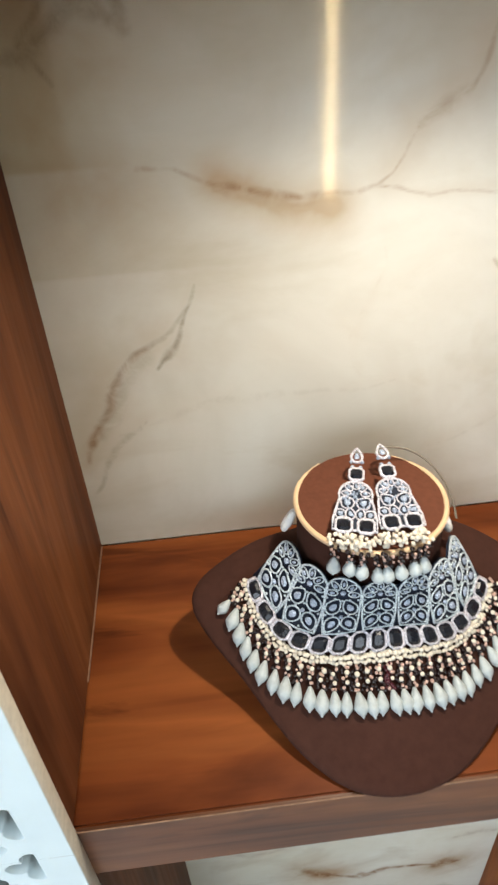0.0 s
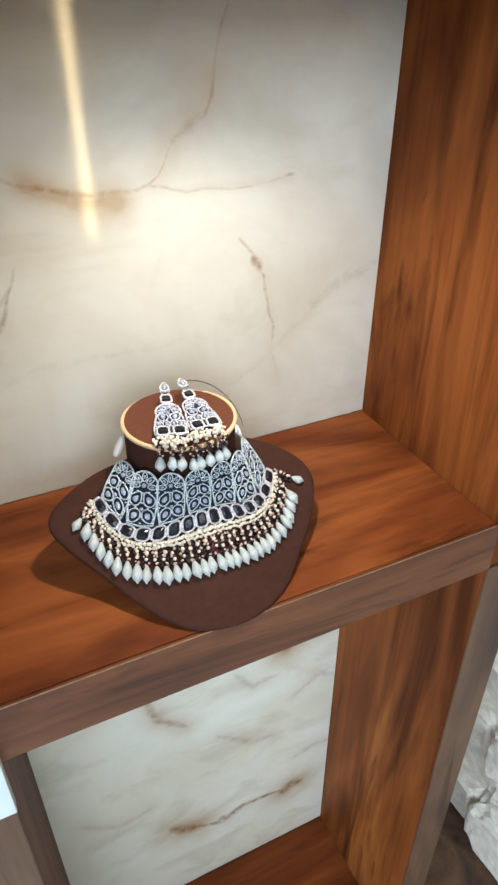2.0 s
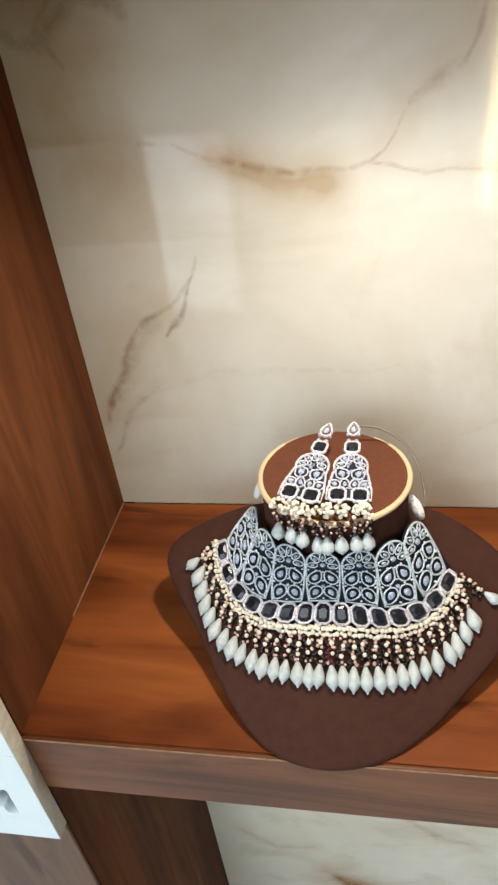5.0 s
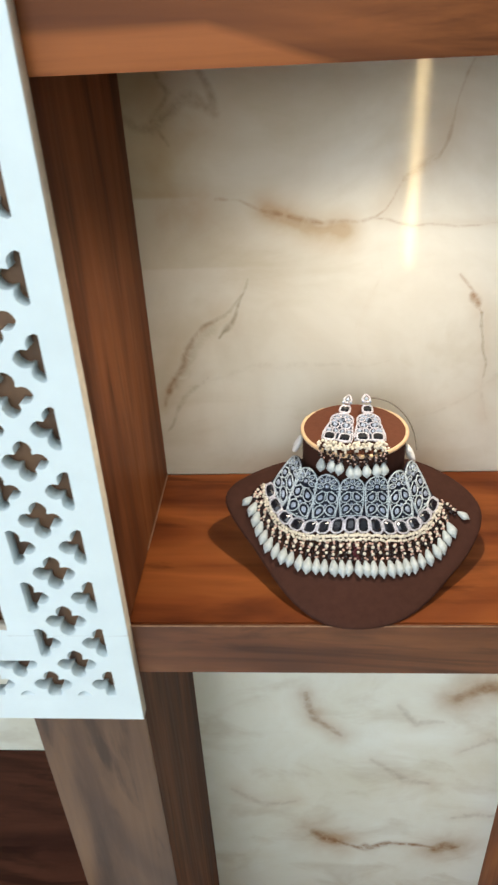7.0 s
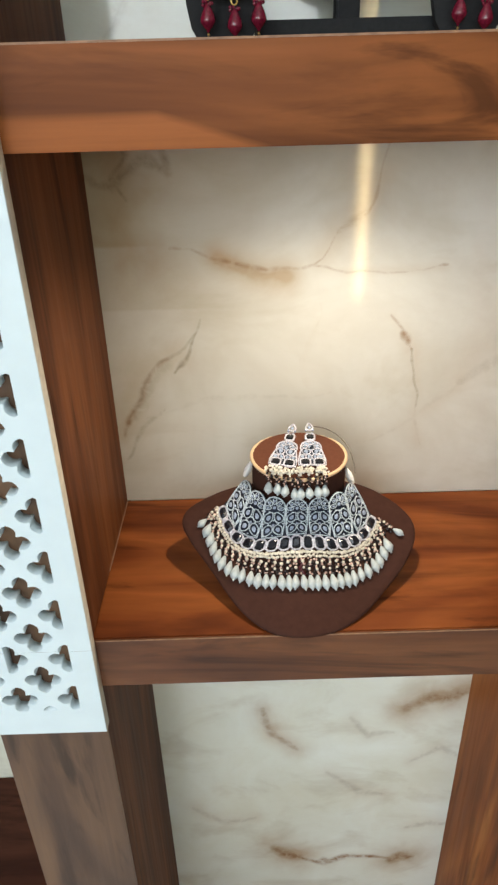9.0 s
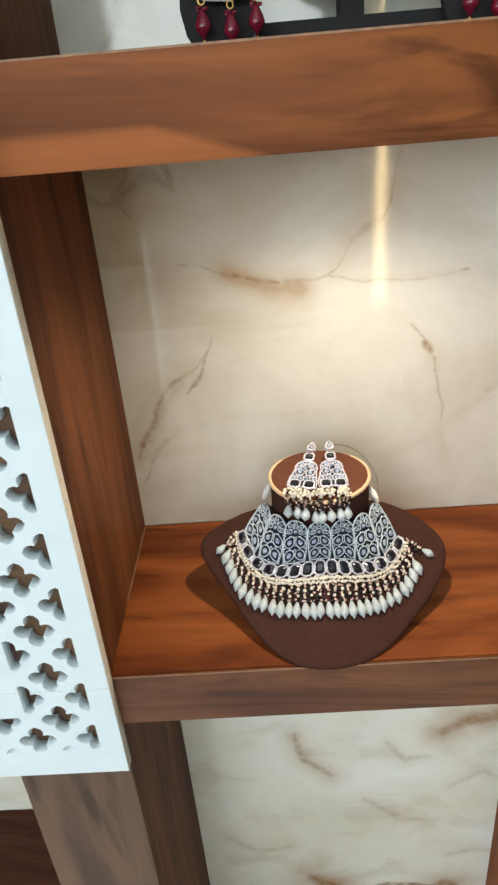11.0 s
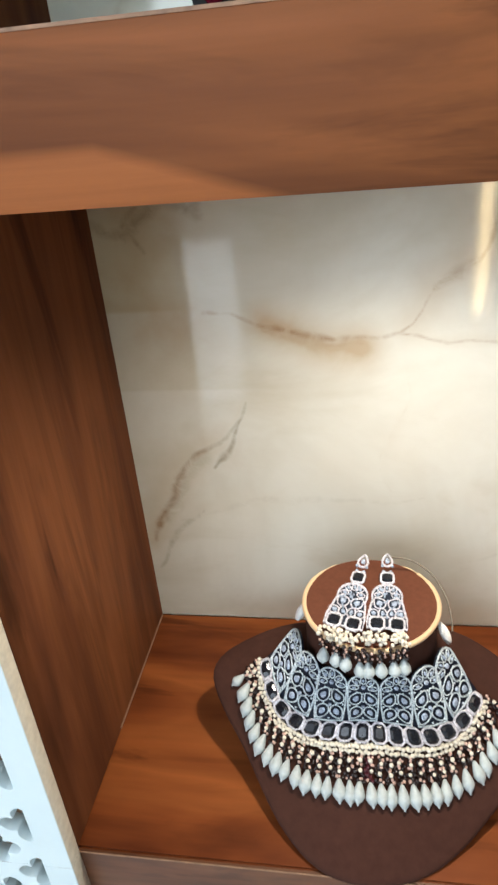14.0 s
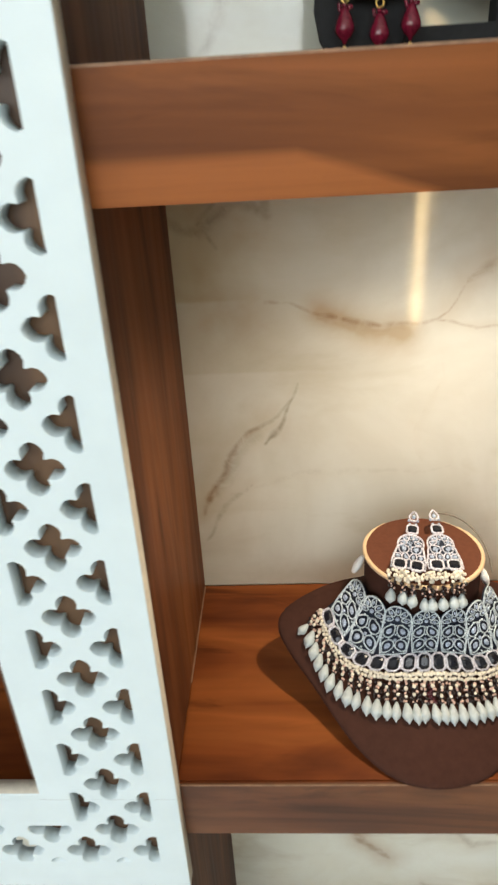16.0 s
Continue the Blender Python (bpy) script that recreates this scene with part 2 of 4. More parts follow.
def box(x0, x1, y0, y1, z0, z1, bevel=0.0015, at=(0, 0, 0)):
    bm = bmesh.new()
    size, mid = (x1 - x0, y1 - y0, z1 - z0), ((x0 + x1) / 2 - at[0], (y0 + y1) / 2 - at[1], (z0 + z1) / 2 - at[2])
    bmesh.ops.create_cube(bm, size=1, matrix=Matrix.Translation(mid) @ Matrix.Diagonal((*size, 1)))
    if bevel:
        bmesh.ops.bevel(bm, geom=bm.edges[:], offset=bevel, segments=2, affect="EDGES")
    return bm


def structure(name, bm, material, label, category):
    return tagged(mesh_object(name, bm, material), label, category, kind="structure")


class Mesh:
    """Gathers many small shapes into one mesh."""

    def __init__(self):
        self.verts, self.faces = [], []

    def add(self, shape, m):
        base = len(self.verts)
        self.verts += [m @ Vector(v) for v in shape[0]]
        self.faces += [[base + i for i in f] for f in shape[1]]
        return self

    def ball(self, at, r, stretch=None):
        m = Matrix.Translation(at) @ (stretch or Matrix.Identity(4)) @ Matrix.Scale(r, 4)
        return self.add(BALL, m)

    def tube(self, points, r, sides=5, closed=True, m=Matrix.Identity(4)):
        """A tube round points in the local xy plane."""
        n, base = len(points), len(self.verts)
        for i, p in enumerate(points):
            a, b = points[(i - 1) % n if closed else max(i - 1, 0)], points[(i + 1) % n if closed else min(i + 1, n - 1)]
            t = Vector((b[0] - a[0], b[1] - a[1], 0))
            side = Vector((-t.y, t.x, 0)).normalized()
            for k in range(sides):
                q = 2 * math.pi * k / sides
                self.verts.append(m @ (Vector((*p, 0)) + r * (math.cos(q) * side + Vector((0, 0, math.sin(q))))))
        for i in range(n if closed else n - 1):
            for k in range(sides):
                c, d = i * sides, ((i + 1) % n) * sides
                self.faces.append([base + c + k, base + d + k, base + d + (k + 1) % sides, base + c + (k + 1) % sides])
        return self

    def slab(self, points, depth, m=Matrix.Identity(4), crown=0.0):
        """A plate with that outline, its front at z = depth. crown: how far an inner step rises, as on a cut stone."""
        n, base = len(points), len(self.verts)
        self.verts += [m @ Vector((*p, 0)) for p in points] + [m @ Vector((*p, depth)) for p in points]
        self.faces += [[base + i, base + (i + 1) % n, base + n + (i + 1) % n, base + n + i] for i in range(n)]
        if crown:
            cx, cy = sum(p[0] for p in points) / n, sum(p[1] for p in points) / n
            self.verts += [m @ Vector((cx + 0.62 * (p[0] - cx), cy + 0.62 * (p[1] - cy), depth + crown)) for p in points]
            self.faces += [[base + n + i, base + n + (i + 1) % n, base + 2 * n + (i + 1) % n, base + 2 * n + i] for i in range(n)]
            self.faces.append([base + 2 * n + i for i in range(n)])
        else:
            self.faces.append([base + n + i for i in range(n)])
        self.faces.append([base + i for i in reversed(range(n))])
        return self

    def make(self, name, material, parent, label="", smooth=True):
        me = bpy.data.meshes.new(name)
        me.from_pydata([tuple(v) for v in self.verts], [], self.faces)
        me.materials.append(material)
        if smooth:
            me.polygons.foreach_set("use_smooth", [True] * len(me.polygons))
        me.update()
        ob = new(name, me)
        ob.parent = parent
        return tagged(ob, label) if label else ob


def revolve(profile, sides):
    """A closed shape turned about z from (radius, height) pairs, pole to pole."""
    verts, faces = [(0, 0, profile[0][1])], []
    for r, z in profile[1:-1]:
        verts += [(r * math.cos(2 * math.pi * k / sides), r * math.sin(2 * math.pi * k / sides), z) for k in range(sides)]
    verts.append((0, 0, profile[-1][1]))
    rows = len(profile) - 2
    for k in range(sides):
        j = (k + 1) % sides
        faces.append([0, 1 + j, 1 + k])
        for i in range(rows - 1):
            a, b = 1 + i * sides, 1 + (i + 1) * sides
            faces.append([a + k, a + j, b + j, b + k])
        faces.append([1 + (rows - 1) * sides + k, 1 + (rows - 1) * sides + j, len(verts) - 1])
    return verts, faces


BALL = revolve([(math.sin(math.pi * i / 6), -math.cos(math.pi * i / 6)) for i in range(7)], 8)
# a faceted teardrop one long, hanging from its thin end at z = 0 with a small nib at the tip
DROP = revolve([(0, 0), (0.07, -0.03), (0.13, -0.15), (0.22, -0.36), (0.272, -0.54), (0.270, -0.64), (0.18, -0.79), (0.08, -0.89), (0.05, -0.93), (0.045, -0.97), (0, -1)], 10)


def ring_points(rx, ry, n=14, tip=0.0):
    """An oval, drawn out to a point at +y by tip."""
    out = []
    for i in range(n):
        a = 2 * math.pi * i / n
        y = math.sin(a)
        out.append((rx * math.cos(a) * (1 - tip * 0.45 * max(y, 0)), ry * y + (tip * ry * 0.5 * max(y, 0) ** 3)))
    return out


def octagon(w, h, cut):
    x, y = w / 2, h / 2
    return [(-x, -y + cut), (-x + cut, -y), (x - cut, -y), (x, -y + cut), (x, y - cut), (x - cut, y), (-x + cut, y), (-x, y - cut)]


def frame_matrix(at, right, up):
    """A local frame whose x runs to the right, y up and z out of the surface."""
    y = Vector(up).normalized()
    z = Vector(right).cross(y).normalized()
    x = y.cross(z)
    m = Matrix((x, y, z)).transposed().to_4x4()
    m.translation = Vector(at)
    return m


# ---------------------------------------------------------------- the room behind the camera
FRONT, SHELF, WIDE, LOWER = -0.258, 1.2, 0.524, 0.130
structure("floor", box(-2.2, 2.8, -3.1, 0.14, -0.06, 0.0, 0), floor_tile, "beige polished floor tiles", "floor")
structure("ceiling", box(-2.2, 2.8, -3.1, 0.14, 2.9, 2.96, 0), ceiling_paint, "plain white painted ceiling", "ceiling")
structure("wall_north", box(-2.2, 2.8, 0.03, 0.14, 0, 2.9, 0), plaster, "plain plastered wall behind the display shelves", "wall")
west = bmesh.new()
for y0, y1, z0, z1 in ((-3.1, -2.75, 0, 2.9), (-0.95, 0.14, 0, 2.9), (-2.75, -0.95, 0, 0.4), (-2.75, -0.95, 2.4, 2.9)):
    size, mid = (0.1, y1 - y0, z1 - z0), (-2.25, (y0 + y1) / 2, (z0 + z1) / 2)
    bmesh.ops.create_cube(west, size=1, matrix=Matrix.Translation(mid) @ Matrix.Diagonal((*size, 1)))
structure("wall_west", west, plaster, "plain plastered side wall with an assumed window opening", "wall")
structure("wall_east", box(2.8, 2.9, -3.1, 0.14, 0, 2.9, 0), plaster, "plain plastered side wall", "wall")
south = bmesh.new()
for x0, x1, z0, z1 in ((-2.2, -0.9, 0, 1.74), (-0.9, -0.45, 1.02, 1.74), (-0.45, 2.8, 0, 1.74), (-2.2, -1.55, 1.74, 2.76), (0.74, 2.8, 1.74, 2.76), (-2.2, 2.8, 2.76, 2.9)):
    size, mid = (x1 - x0, 0.1, z1 - z0), ((x0 + x1) / 2, -3.05, (z0 + z1) / 2)
    bmesh.ops.create_cube(south, size=1, matrix=Matrix.Translation(mid) @ Matrix.Diagonal((*size, 1)))
structure("wall_south", south, plaster, "plain plastered wall with a high window and a low opening", "wall")
structure("backdrop", box(-1.2, -0.2, -3.32, -3.3, -0.06, 1.3, 0), door_glow, "bright daylight beyond the low opening", "backdrop")
strip = empty("light_strip", (0.835, -2.985, 0.59), "tall warm vertical light strip on the wall", "lamp")
part("housing", box(0.79, 0.88, -3.0, -2.985, 0.56, 2.23, 0.003, (0.835, -2.985, 0.59)), lamp_metal, strip)
part("tube", box(0.817, 0.853, -2.985, -2.972, 0.59, 2.2, 0.004, (0.835, -2.985, 0.59)), strip_glow, strip, "glowing warm diffuser")

# ---------------------------------------------------------------- marble panels


def near(px, pz, path):
    """The least distance to a broken line, and how far along it that lies, 0 to 1."""
    best, where = np.full(px.shape, 9.0), np.zeros(px.shape)
    for i in range(len(path) - 1):
        (ax, az), (bx, bz) = path[i], path[i + 1]
        dx, dz = bx - ax, bz - az
        s = np.clip(((px - ax) * dx + (pz - az) * dz) / (dx * dx + dz * dz), 0, 1)
        d = np.hypot(px - ax - s * dx, pz - az - s * dz)
        where, best = np.where(d < best, (i + s) / (len(path) - 1), where), np.minimum(d, best)
    return best, where


def marble_panel(name, x0, x1, z0, z1, step, veins, material, parent, side_tints=()):
    """A polished slab whose front lies at y = 0. veins: rows of kind, width, strength, stain, path.
    The last argument darkens the low-x side, as rows of reach, fade, lower edge, strength."""
    nx, nz = int((x1 - x0) / step) + 1, int((z1 - z0) / step) + 1
    gx, gz = np.meshgrid(np.linspace(x0, x1, nx), np.linspace(z0, z1, nz))
    rng = np.random.default_rng(7)
    wx, wz = gx.copy(), gz.copy()
    for f, strength in ((30, 0.15), (62, 0.15), (135, 0.08), (290, 0.08))[: 4 if step < 0.002 else 2]:
        a = rng.uniform(0, 6.28, 4)
        wx += strength / f * np.sin(f * gz + a[0] + 1.6 * np.sin(0.6 * f * gx + a[1]))
        wz += strength / f * np.sin(f * gx + a[2] + 1.6 * np.sin(0.6 * f * gz + a[3]))
    layers = {"rust_vein": np.zeros(gx.shape), "grey_vein": np.zeros(gx.shape), "stain": np.zeros(gx.shape)}
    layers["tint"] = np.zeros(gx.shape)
    for reach, fade, low, strength in side_tints:
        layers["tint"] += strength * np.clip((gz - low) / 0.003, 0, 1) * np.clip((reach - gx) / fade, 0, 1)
    for kind, width, strength, stain, path in veins:
        d, s = near(wx, wz, path)
        swell = 0.65 + 0.45 * np.sin(np.pi * np.clip(s, 0, 1)) + (0.3 * np.sin(17 * s + width * 900) * np.sin(9 * s + 2) if len(path) > 4 else 0)
        w = width * np.clip(swell, 0.2, 1.4)
        layers[kind] = np.maximum(layers[kind], strength * np.exp(-((d / w) ** 2)))
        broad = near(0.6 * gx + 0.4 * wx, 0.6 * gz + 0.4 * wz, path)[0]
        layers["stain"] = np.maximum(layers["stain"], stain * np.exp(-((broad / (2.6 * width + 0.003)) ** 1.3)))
    verts = [(float(x), 0.0, float(z)) for x, z in zip(gx.ravel(), gz.ravel())]
    faces = [(r * nx + c, r * nx + c + 1, (r + 1) * nx + c + 1, (r + 1) * nx + c) for r in range(nz - 1) for c in range(nx - 1)]
    b = len(verts)
    verts += [(x0, 0.025, z0), (x1, 0.025, z0), (x1, 0.025, z1), (x0, 0.025, z1)]
    last = (nz - 1) * nx
    faces += [(b, b + 1, *range(nx - 1, -1, -1)), (b + 2, b + 3, *range(last, last + nx)), (b + 3, b + 2, b + 1, b),
              (b + 3, b, *range(0, last + 1, nx)), (b + 1, b + 2, *range(last + nx - 1, nx - 2, -nx))]
    me = bpy.data.meshes.new(name)
    me.from_pydata(verts, [], faces)
    me.materials.append(material)
    for key, values in layers.items():
        me.attributes.new(key, "FLOAT", "POINT").data.foreach_set("value", np.r_[values.ravel(), np.zeros(4)].astype(np.float32))
    ob = new(name, me)
    ob.parent = parent
    return ob


NICHE_VEINS = [
    ("rust_vein", 0.0046, 0.20, 1.5, [(0.140, 1.529), (0.160, 1.520), (0.176, 1.510), (0.195, 1.502), (0.216, 1.501)]),
    ("rust_vein", 0.0024, 0.34, 0.2, [(0.087, 1.537), (0.117, 1.540), (0.143, 1.533), (0.165, 1.524), (0.181, 1.513), (0.197, 1.507), (0.214, 1.506), (0.229, 1.509), (0.245, 1.515)]),
    ("rust_vein", 0.0036, 0.55, 0.35, [(0.164, 1.524), (0.180, 1.514), (0.196, 1.507)]),
    ("rust_vein", 0.0030, 0.65, 0.3, [(0.138, 1.534), (0.152, 1.531), (0.158, 1.528)]),
    ("rust_vein", 0.0014, 0.36, 0.30, [(0.245, 1.515), (0.262, 1.513), (0.288, 1.508), (0.330, 1.511), (0.403, 1.506)]),
    ("rust_vein", 0.0020, 0.45, 0.1, [(0.394, 1.507), (0.404, 1.506)]),
    ("grey_vein", 0.0070, 0.05, 0.5, [(0.262, 1.528), (0.275, 1.550), (0.291, 1.566), (0.310, 1.585), (0.320, 1.612)]),
    ("rust_vein", 0.0016, 0.36, 0.2, [(0.246, 1.515), (0.257, 1.522), (0.266, 1.541), (0.276, 1.554), (0.289, 1.563), (0.305, 1.575), (0.316, 1.598), (0.328, 1.632), (0.340, 1.664)]),
    ("rust_vein", 0.0060, 0.30, 0.4, [(0.272, 1.548), (0.286, 1.560), (0.303, 1.575)]),
    ("rust_vein", 0.0014, 0.55, 0.2, [(0.346, 1.452), (0.356, 1.437), (0.367, 1.422), (0.380, 1.404)]),
    ("rust_vein", 0.0042, 0.75, 0.3, [(0.364, 1.424), (0.374, 1.412)]),
    ("grey_vein", 0.0019, 0.55, 0.3, [(0.380, 1.404), (0.382, 1.384), (0.383, 1.362), (0.385, 1.345), (0.382, 1.325)]),
    ("grey_vein", 0.0024, 0.16, 0.3, [(0.382, 1.325), (0.384, 1.300), (0.394, 1.276)]),
    ("grey_vein", 0.0024, 0.36, 0.2, [(0.110, 1.457), (0.105, 1.442), (0.092, 1.423), (0.066, 1.404)]),
    ("grey_vein", 0.0022, 0.60, 0.3, [(0.104, 1.440), (0.099, 1.418), (0.096, 1.408), (0.084, 1.389)]),
    ("grey_vein", 0.0044, 0.60, 0.4, [(0.096, 1.408), (0.088, 1.396)]),
    ("grey_vein", 0.0100, 0.24, 0.25, [(0.078, 1.402), (0.056, 1.384), (0.040, 1.360), (0.022, 1.326)]),
    ("rust_vein", 0.0085, 0.08, 0.45, [(0.084, 1.413), (0.064, 1.400), (0.046, 1.378), (0.034, 1.356)]),
    ("rust_vein", 0.0048, 0.30, 0.3, [(0.074, 1.408), (0.046, 1.380), (0.026, 1.340), (0.006, 1.302)]),
    ("grey_vein", 0.0030, 0.45, 0.35, [(0.088, 1.418), (0.066, 1.403), (0.042, 1.374), (0.024, 1.336), (0.004, 1.298)]),
    ("rust_vein", 0.0035, 0.50, 0.6, [(0.003, 1.296), (0.012, 1.314), (0.022, 1.334)]),
    ("grey_vein", 0.0036, 0.32, 0.3, [(0.064, 1.343), (0.048, 1.330), (0.030, 1.309), (0.005, 1.265)]),
    ("grey_vein", 0.0045, 0.14, 0.12, [(0.03, 1.325), (0.07, 1.340), (0.13, 1.352), (0.20, 1.345), (0.27, 1.36)]),
    ("grey_vein", 0.0085, 0.24, 0.1, [(0.52, 1.405), (0.485, 1.396), (0.455, 1.384), (0.440, 1.366)]),
    ("grey_vein", 0.0040, 0.14, 0.22, [(0.440, 1.366), (0.425, 1.345), (0.38, 1.31), (0.31, 1.285)]),
    ("rust_vein", 0.0022, 0.10, 0.12, [(0.255, 1.50), (0.262, 1.46), (0.24, 1.40), (0.245, 1.36)]),
    # broad patches without a vein, darkening the upper left corner
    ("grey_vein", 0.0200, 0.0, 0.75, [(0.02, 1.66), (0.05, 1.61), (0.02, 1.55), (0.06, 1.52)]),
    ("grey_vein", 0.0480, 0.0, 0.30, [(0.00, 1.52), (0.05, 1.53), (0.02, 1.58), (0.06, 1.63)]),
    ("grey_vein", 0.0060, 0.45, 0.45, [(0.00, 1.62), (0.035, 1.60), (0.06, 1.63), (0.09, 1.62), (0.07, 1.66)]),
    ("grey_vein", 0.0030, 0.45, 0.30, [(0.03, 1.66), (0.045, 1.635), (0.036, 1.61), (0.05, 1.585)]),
]
LOWER_VEINS = [
    ("rust_vein", 0.014, 0.8, 1.3, [(0.200, 0.362), (0.222, 0.348), (0.244, 0.340)]),
    ("rust_vein", 0.006, 0.85, 0.4, [(0.244, 0.340), (0.275, 0.322), (0.300, 0.312), (0.345, 0.330), (0.392, 0.322), (0.440, 0.318)]),
    ("rust_vein", 0.011, 0.75, 0.4, [(0.285, 0.318), (0.305, 0.316)]),
    ("rust_vein", 0.013, 0.8, 1.3, [(0.436, 0.312), (0.452, 0.330), (0.474, 0.328)]),
    ("rust_vein", 0.011, 0.6, 1.4, [(0.425, 0.760), (0.455, 0.784), (0.49, 0.790), (0.53, 0.809)]),
    ("rust_vein", 0.007, 0.5, 0.9, [(0.180, 0.765), (0.200, 0.703), (0.236, 0.668)]),
    ("grey_vein", 0.008, 0.3, 0.35, [(0.30, 0.60), (0.36, 0.54), (0.40, 0.53)]),
    ("grey_vein", 0.008, 0.25, 0.35, [(0.05, 0.50), (0.10, 0.46), (0.16, 0.47)]),
    ("grey_vein", 0.007, 0.3, 0.3, [(0.33, 0.74), (0.36, 0.69), (0.41, 0.70)]),
    ("grey_vein", 0.006, 0.3, 0.3, [(0.45, 0.42), (0.50, 0.44), (0.54, 0.43)]),
    ("grey_vein", 0.007, 0.25, 0.3, [(0.44, 0.62), (0.49, 0.66), (0.52, 0.64)]),
    ("grey_vein", 0.006, 0.3, 0.3, [(0.16, 0.90), (0.22, 0.86), (0.25, 0.88)]),
]
UPPER_VEINS = [
    ("grey_vein", 0.005, 0.35, 0.15, [(0.03, 1.74), (0.06, 1.77), (0.075, 1.80), (0.12, 1.84)]),
    ("grey_vein", 0.004, 0.25, 0.1, [(0.30, 1.86), (0.36, 1.80), (0.45, 1.78)]),
]

# ---------------------------------------------------------------- the shelf unit
unit = empty("display_shelf_unit", (0, 0, 0), "open teak-veneer display shelves with cream marble backs", "shelf unit")
# third tint row paints the lamp's falloff towards the left into the marble
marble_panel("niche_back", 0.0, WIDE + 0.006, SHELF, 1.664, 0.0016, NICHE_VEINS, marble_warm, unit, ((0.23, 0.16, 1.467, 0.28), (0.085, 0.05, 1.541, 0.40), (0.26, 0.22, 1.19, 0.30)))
marble_panel("lower_back", 0.0, 0.56, LOWER, 1.134, 0.0035, LOWER_VEINS, marble_cool, unit)
marble_panel("upper_back", 0.0, WIDE + 0.006, 1.731, 2.2, 0.006, UPPER_VEINS, marble_dimmed, unit)
marble_panel("left_back", -0.75, -0.123, 0.612, 1.134, 0.01, [("grey_vein", 0.004, 0.2, 0.1, [(-0.7, 0.9), (-0.3, 0.7)])], marble_cool, unit)
part("shelf", box(0.0, WIDE, FRONT, 0.0, SHELF - 0.067, SHELF), wood_shelf, unit)
part("shelf_edge", box(0.0, WIDE + 0.004, FRONT - 0.0025, FRONT, SHELF - 0.067, SHELF - 0.0006, 0.0006), wood_edge, unit)
part("upper_shelf", box(0.0, WIDE, FRONT, 0.0, 1.664, 1.731), wood_fascia, unit)
part("lower_shelf", box(0.0, 0.56, FRONT - 0.02, 0.0, 0.0, LOWER), wood_shelf, unit)
part("top_shelf", box(-0.75, 0.62, FRONT, 0.0, 2.2, 2.265), wood_fascia, unit)
part("post", box(-0.123, 0.0, FRONT, 0.026, 0.0, 2.2), wood_upright, unit)
part("post_face", box(-0.123, 0.0, FRONT - 0.0025, FRONT, 0.0, 2.2, 0.0006), wood_post, unit)
# right post: darker, redder teak above the shelf, brighter teak below
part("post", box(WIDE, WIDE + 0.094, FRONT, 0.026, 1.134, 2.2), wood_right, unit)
leaning = box(WIDE, WIDE + 0.062, FRONT, 0.026, 0.0, 1.1335)
for v in leaning.verts:
    v.co.x += 0.009 * (1.134 - v.co.z) / 1.07 * (1 if v.co.x < WIDE + 0.03 else 0.5)
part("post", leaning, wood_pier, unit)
pier_face = box(WIDE + 0.002, WIDE + 0.062, FRONT - 0.0025, FRONT, 0.0, 1.1335, 0.0006)
for v in pier_face.verts:
    v.co.x += 0.009 * (1.134 - v.co.z) / 1.07 * (1 if v.co.x < WIDE + 0.03 else 0.5)
part("post_face", pier_face, wood_post, unit)
part("post_face", box(WIDE + 0.002, WIDE + 0.094, FRONT - 0.0025, FRONT, 1.2, 2.2, 0.0006), wood_post, unit)
part("left_shelf", box(-0.75, -0.123, FRONT, 0.0, SHELF - 0.067, SHELF), wood_shelf, unit)
part("left_board", box(-0.75, -0.123, 0.0, 0.02, SHELF, 2.2), wood_dark, unit)
part("left_lower_shelf", box(-0.75, -0.123, FRONT - 0.06, 0.0, 0.53, 0.612), wood_dark, unit)
part("left_plinth", box(-0.75, -0.123, FRONT, 0.0, 0.0, 0.53), wood_dark, unit)
part("post", box(-0.85, -0.75, FRONT, 0.026, 0.0, 2.265), wood_upright, unit)
part("right_base", box(WIDE + 0.118, 1.5, -0.5, 0.026, 0.0, 0.12), wood_post, unit)

part("edge_band", box(0.0, WIDE + 0.004, FRONT - 0.0032, FRONT - 0.0026, SHELF - 0.0013, SHELF - 0.0002, 0), edge_strip, unit, "thin pale worn edge")
part("edge_band", box(0.0, WIDE, FRONT - 0.0008, FRONT - 0.0001, 1.7295, 1.7309, 0), edge_strip, unit, "thin pale worn edge")
part("corner_seam", box(0.0, 0.0011, -0.15, -0.002, SHELF, SHELF + 0.0011, 0), edge_strip, unit, "thin pale joint line")

# the small recessed lamp under the upper shelf
downlight = empty("recessed_downlight", (LAMP_X, LAMP_Y, 1.664), "small round recessed downlight under the upper shelf", "lamp")
rim = Mesh().tube(ring_points(0.026, 0.026, 24), 0.0009, 6, True, pose(0, 0, -0.0004))
rim.make("trim", lamp_metal, downlight)
disc = Mesh().slab(ring_points(0.022, 0.022, 20), 0.0006, pose(0, 0, -0.0007))
disc.make("lens", lamp_glow, downlight, "glowing warm lens", False)

# ---------------------------------------------------------------- pierced white screen
PITCH, COL, ROW0 = 0.0296, -0.0533, 1.1603
STRIP_L, STRIP_R, LOW, HIGH = -0.0871, -0.0204, 1.1135, 1.1655


def quatrefoil(cx, cz):
    """The outline of a four-lobed hole."""
    out = []
    for lobe in range(4):
        a = lobe * math.pi / 2
        ox, oz = 0.0112 * math.cos(a), 0.0112 * math.sin(a)
        for k in range(-4, 5):
            b = a + k * math.pi / 6.2
            r = 0.0079 if k else 0.0086
            out.append((cx + ox + r * math.cos(b), cz + oz + r * math.sin(b)))
    return out


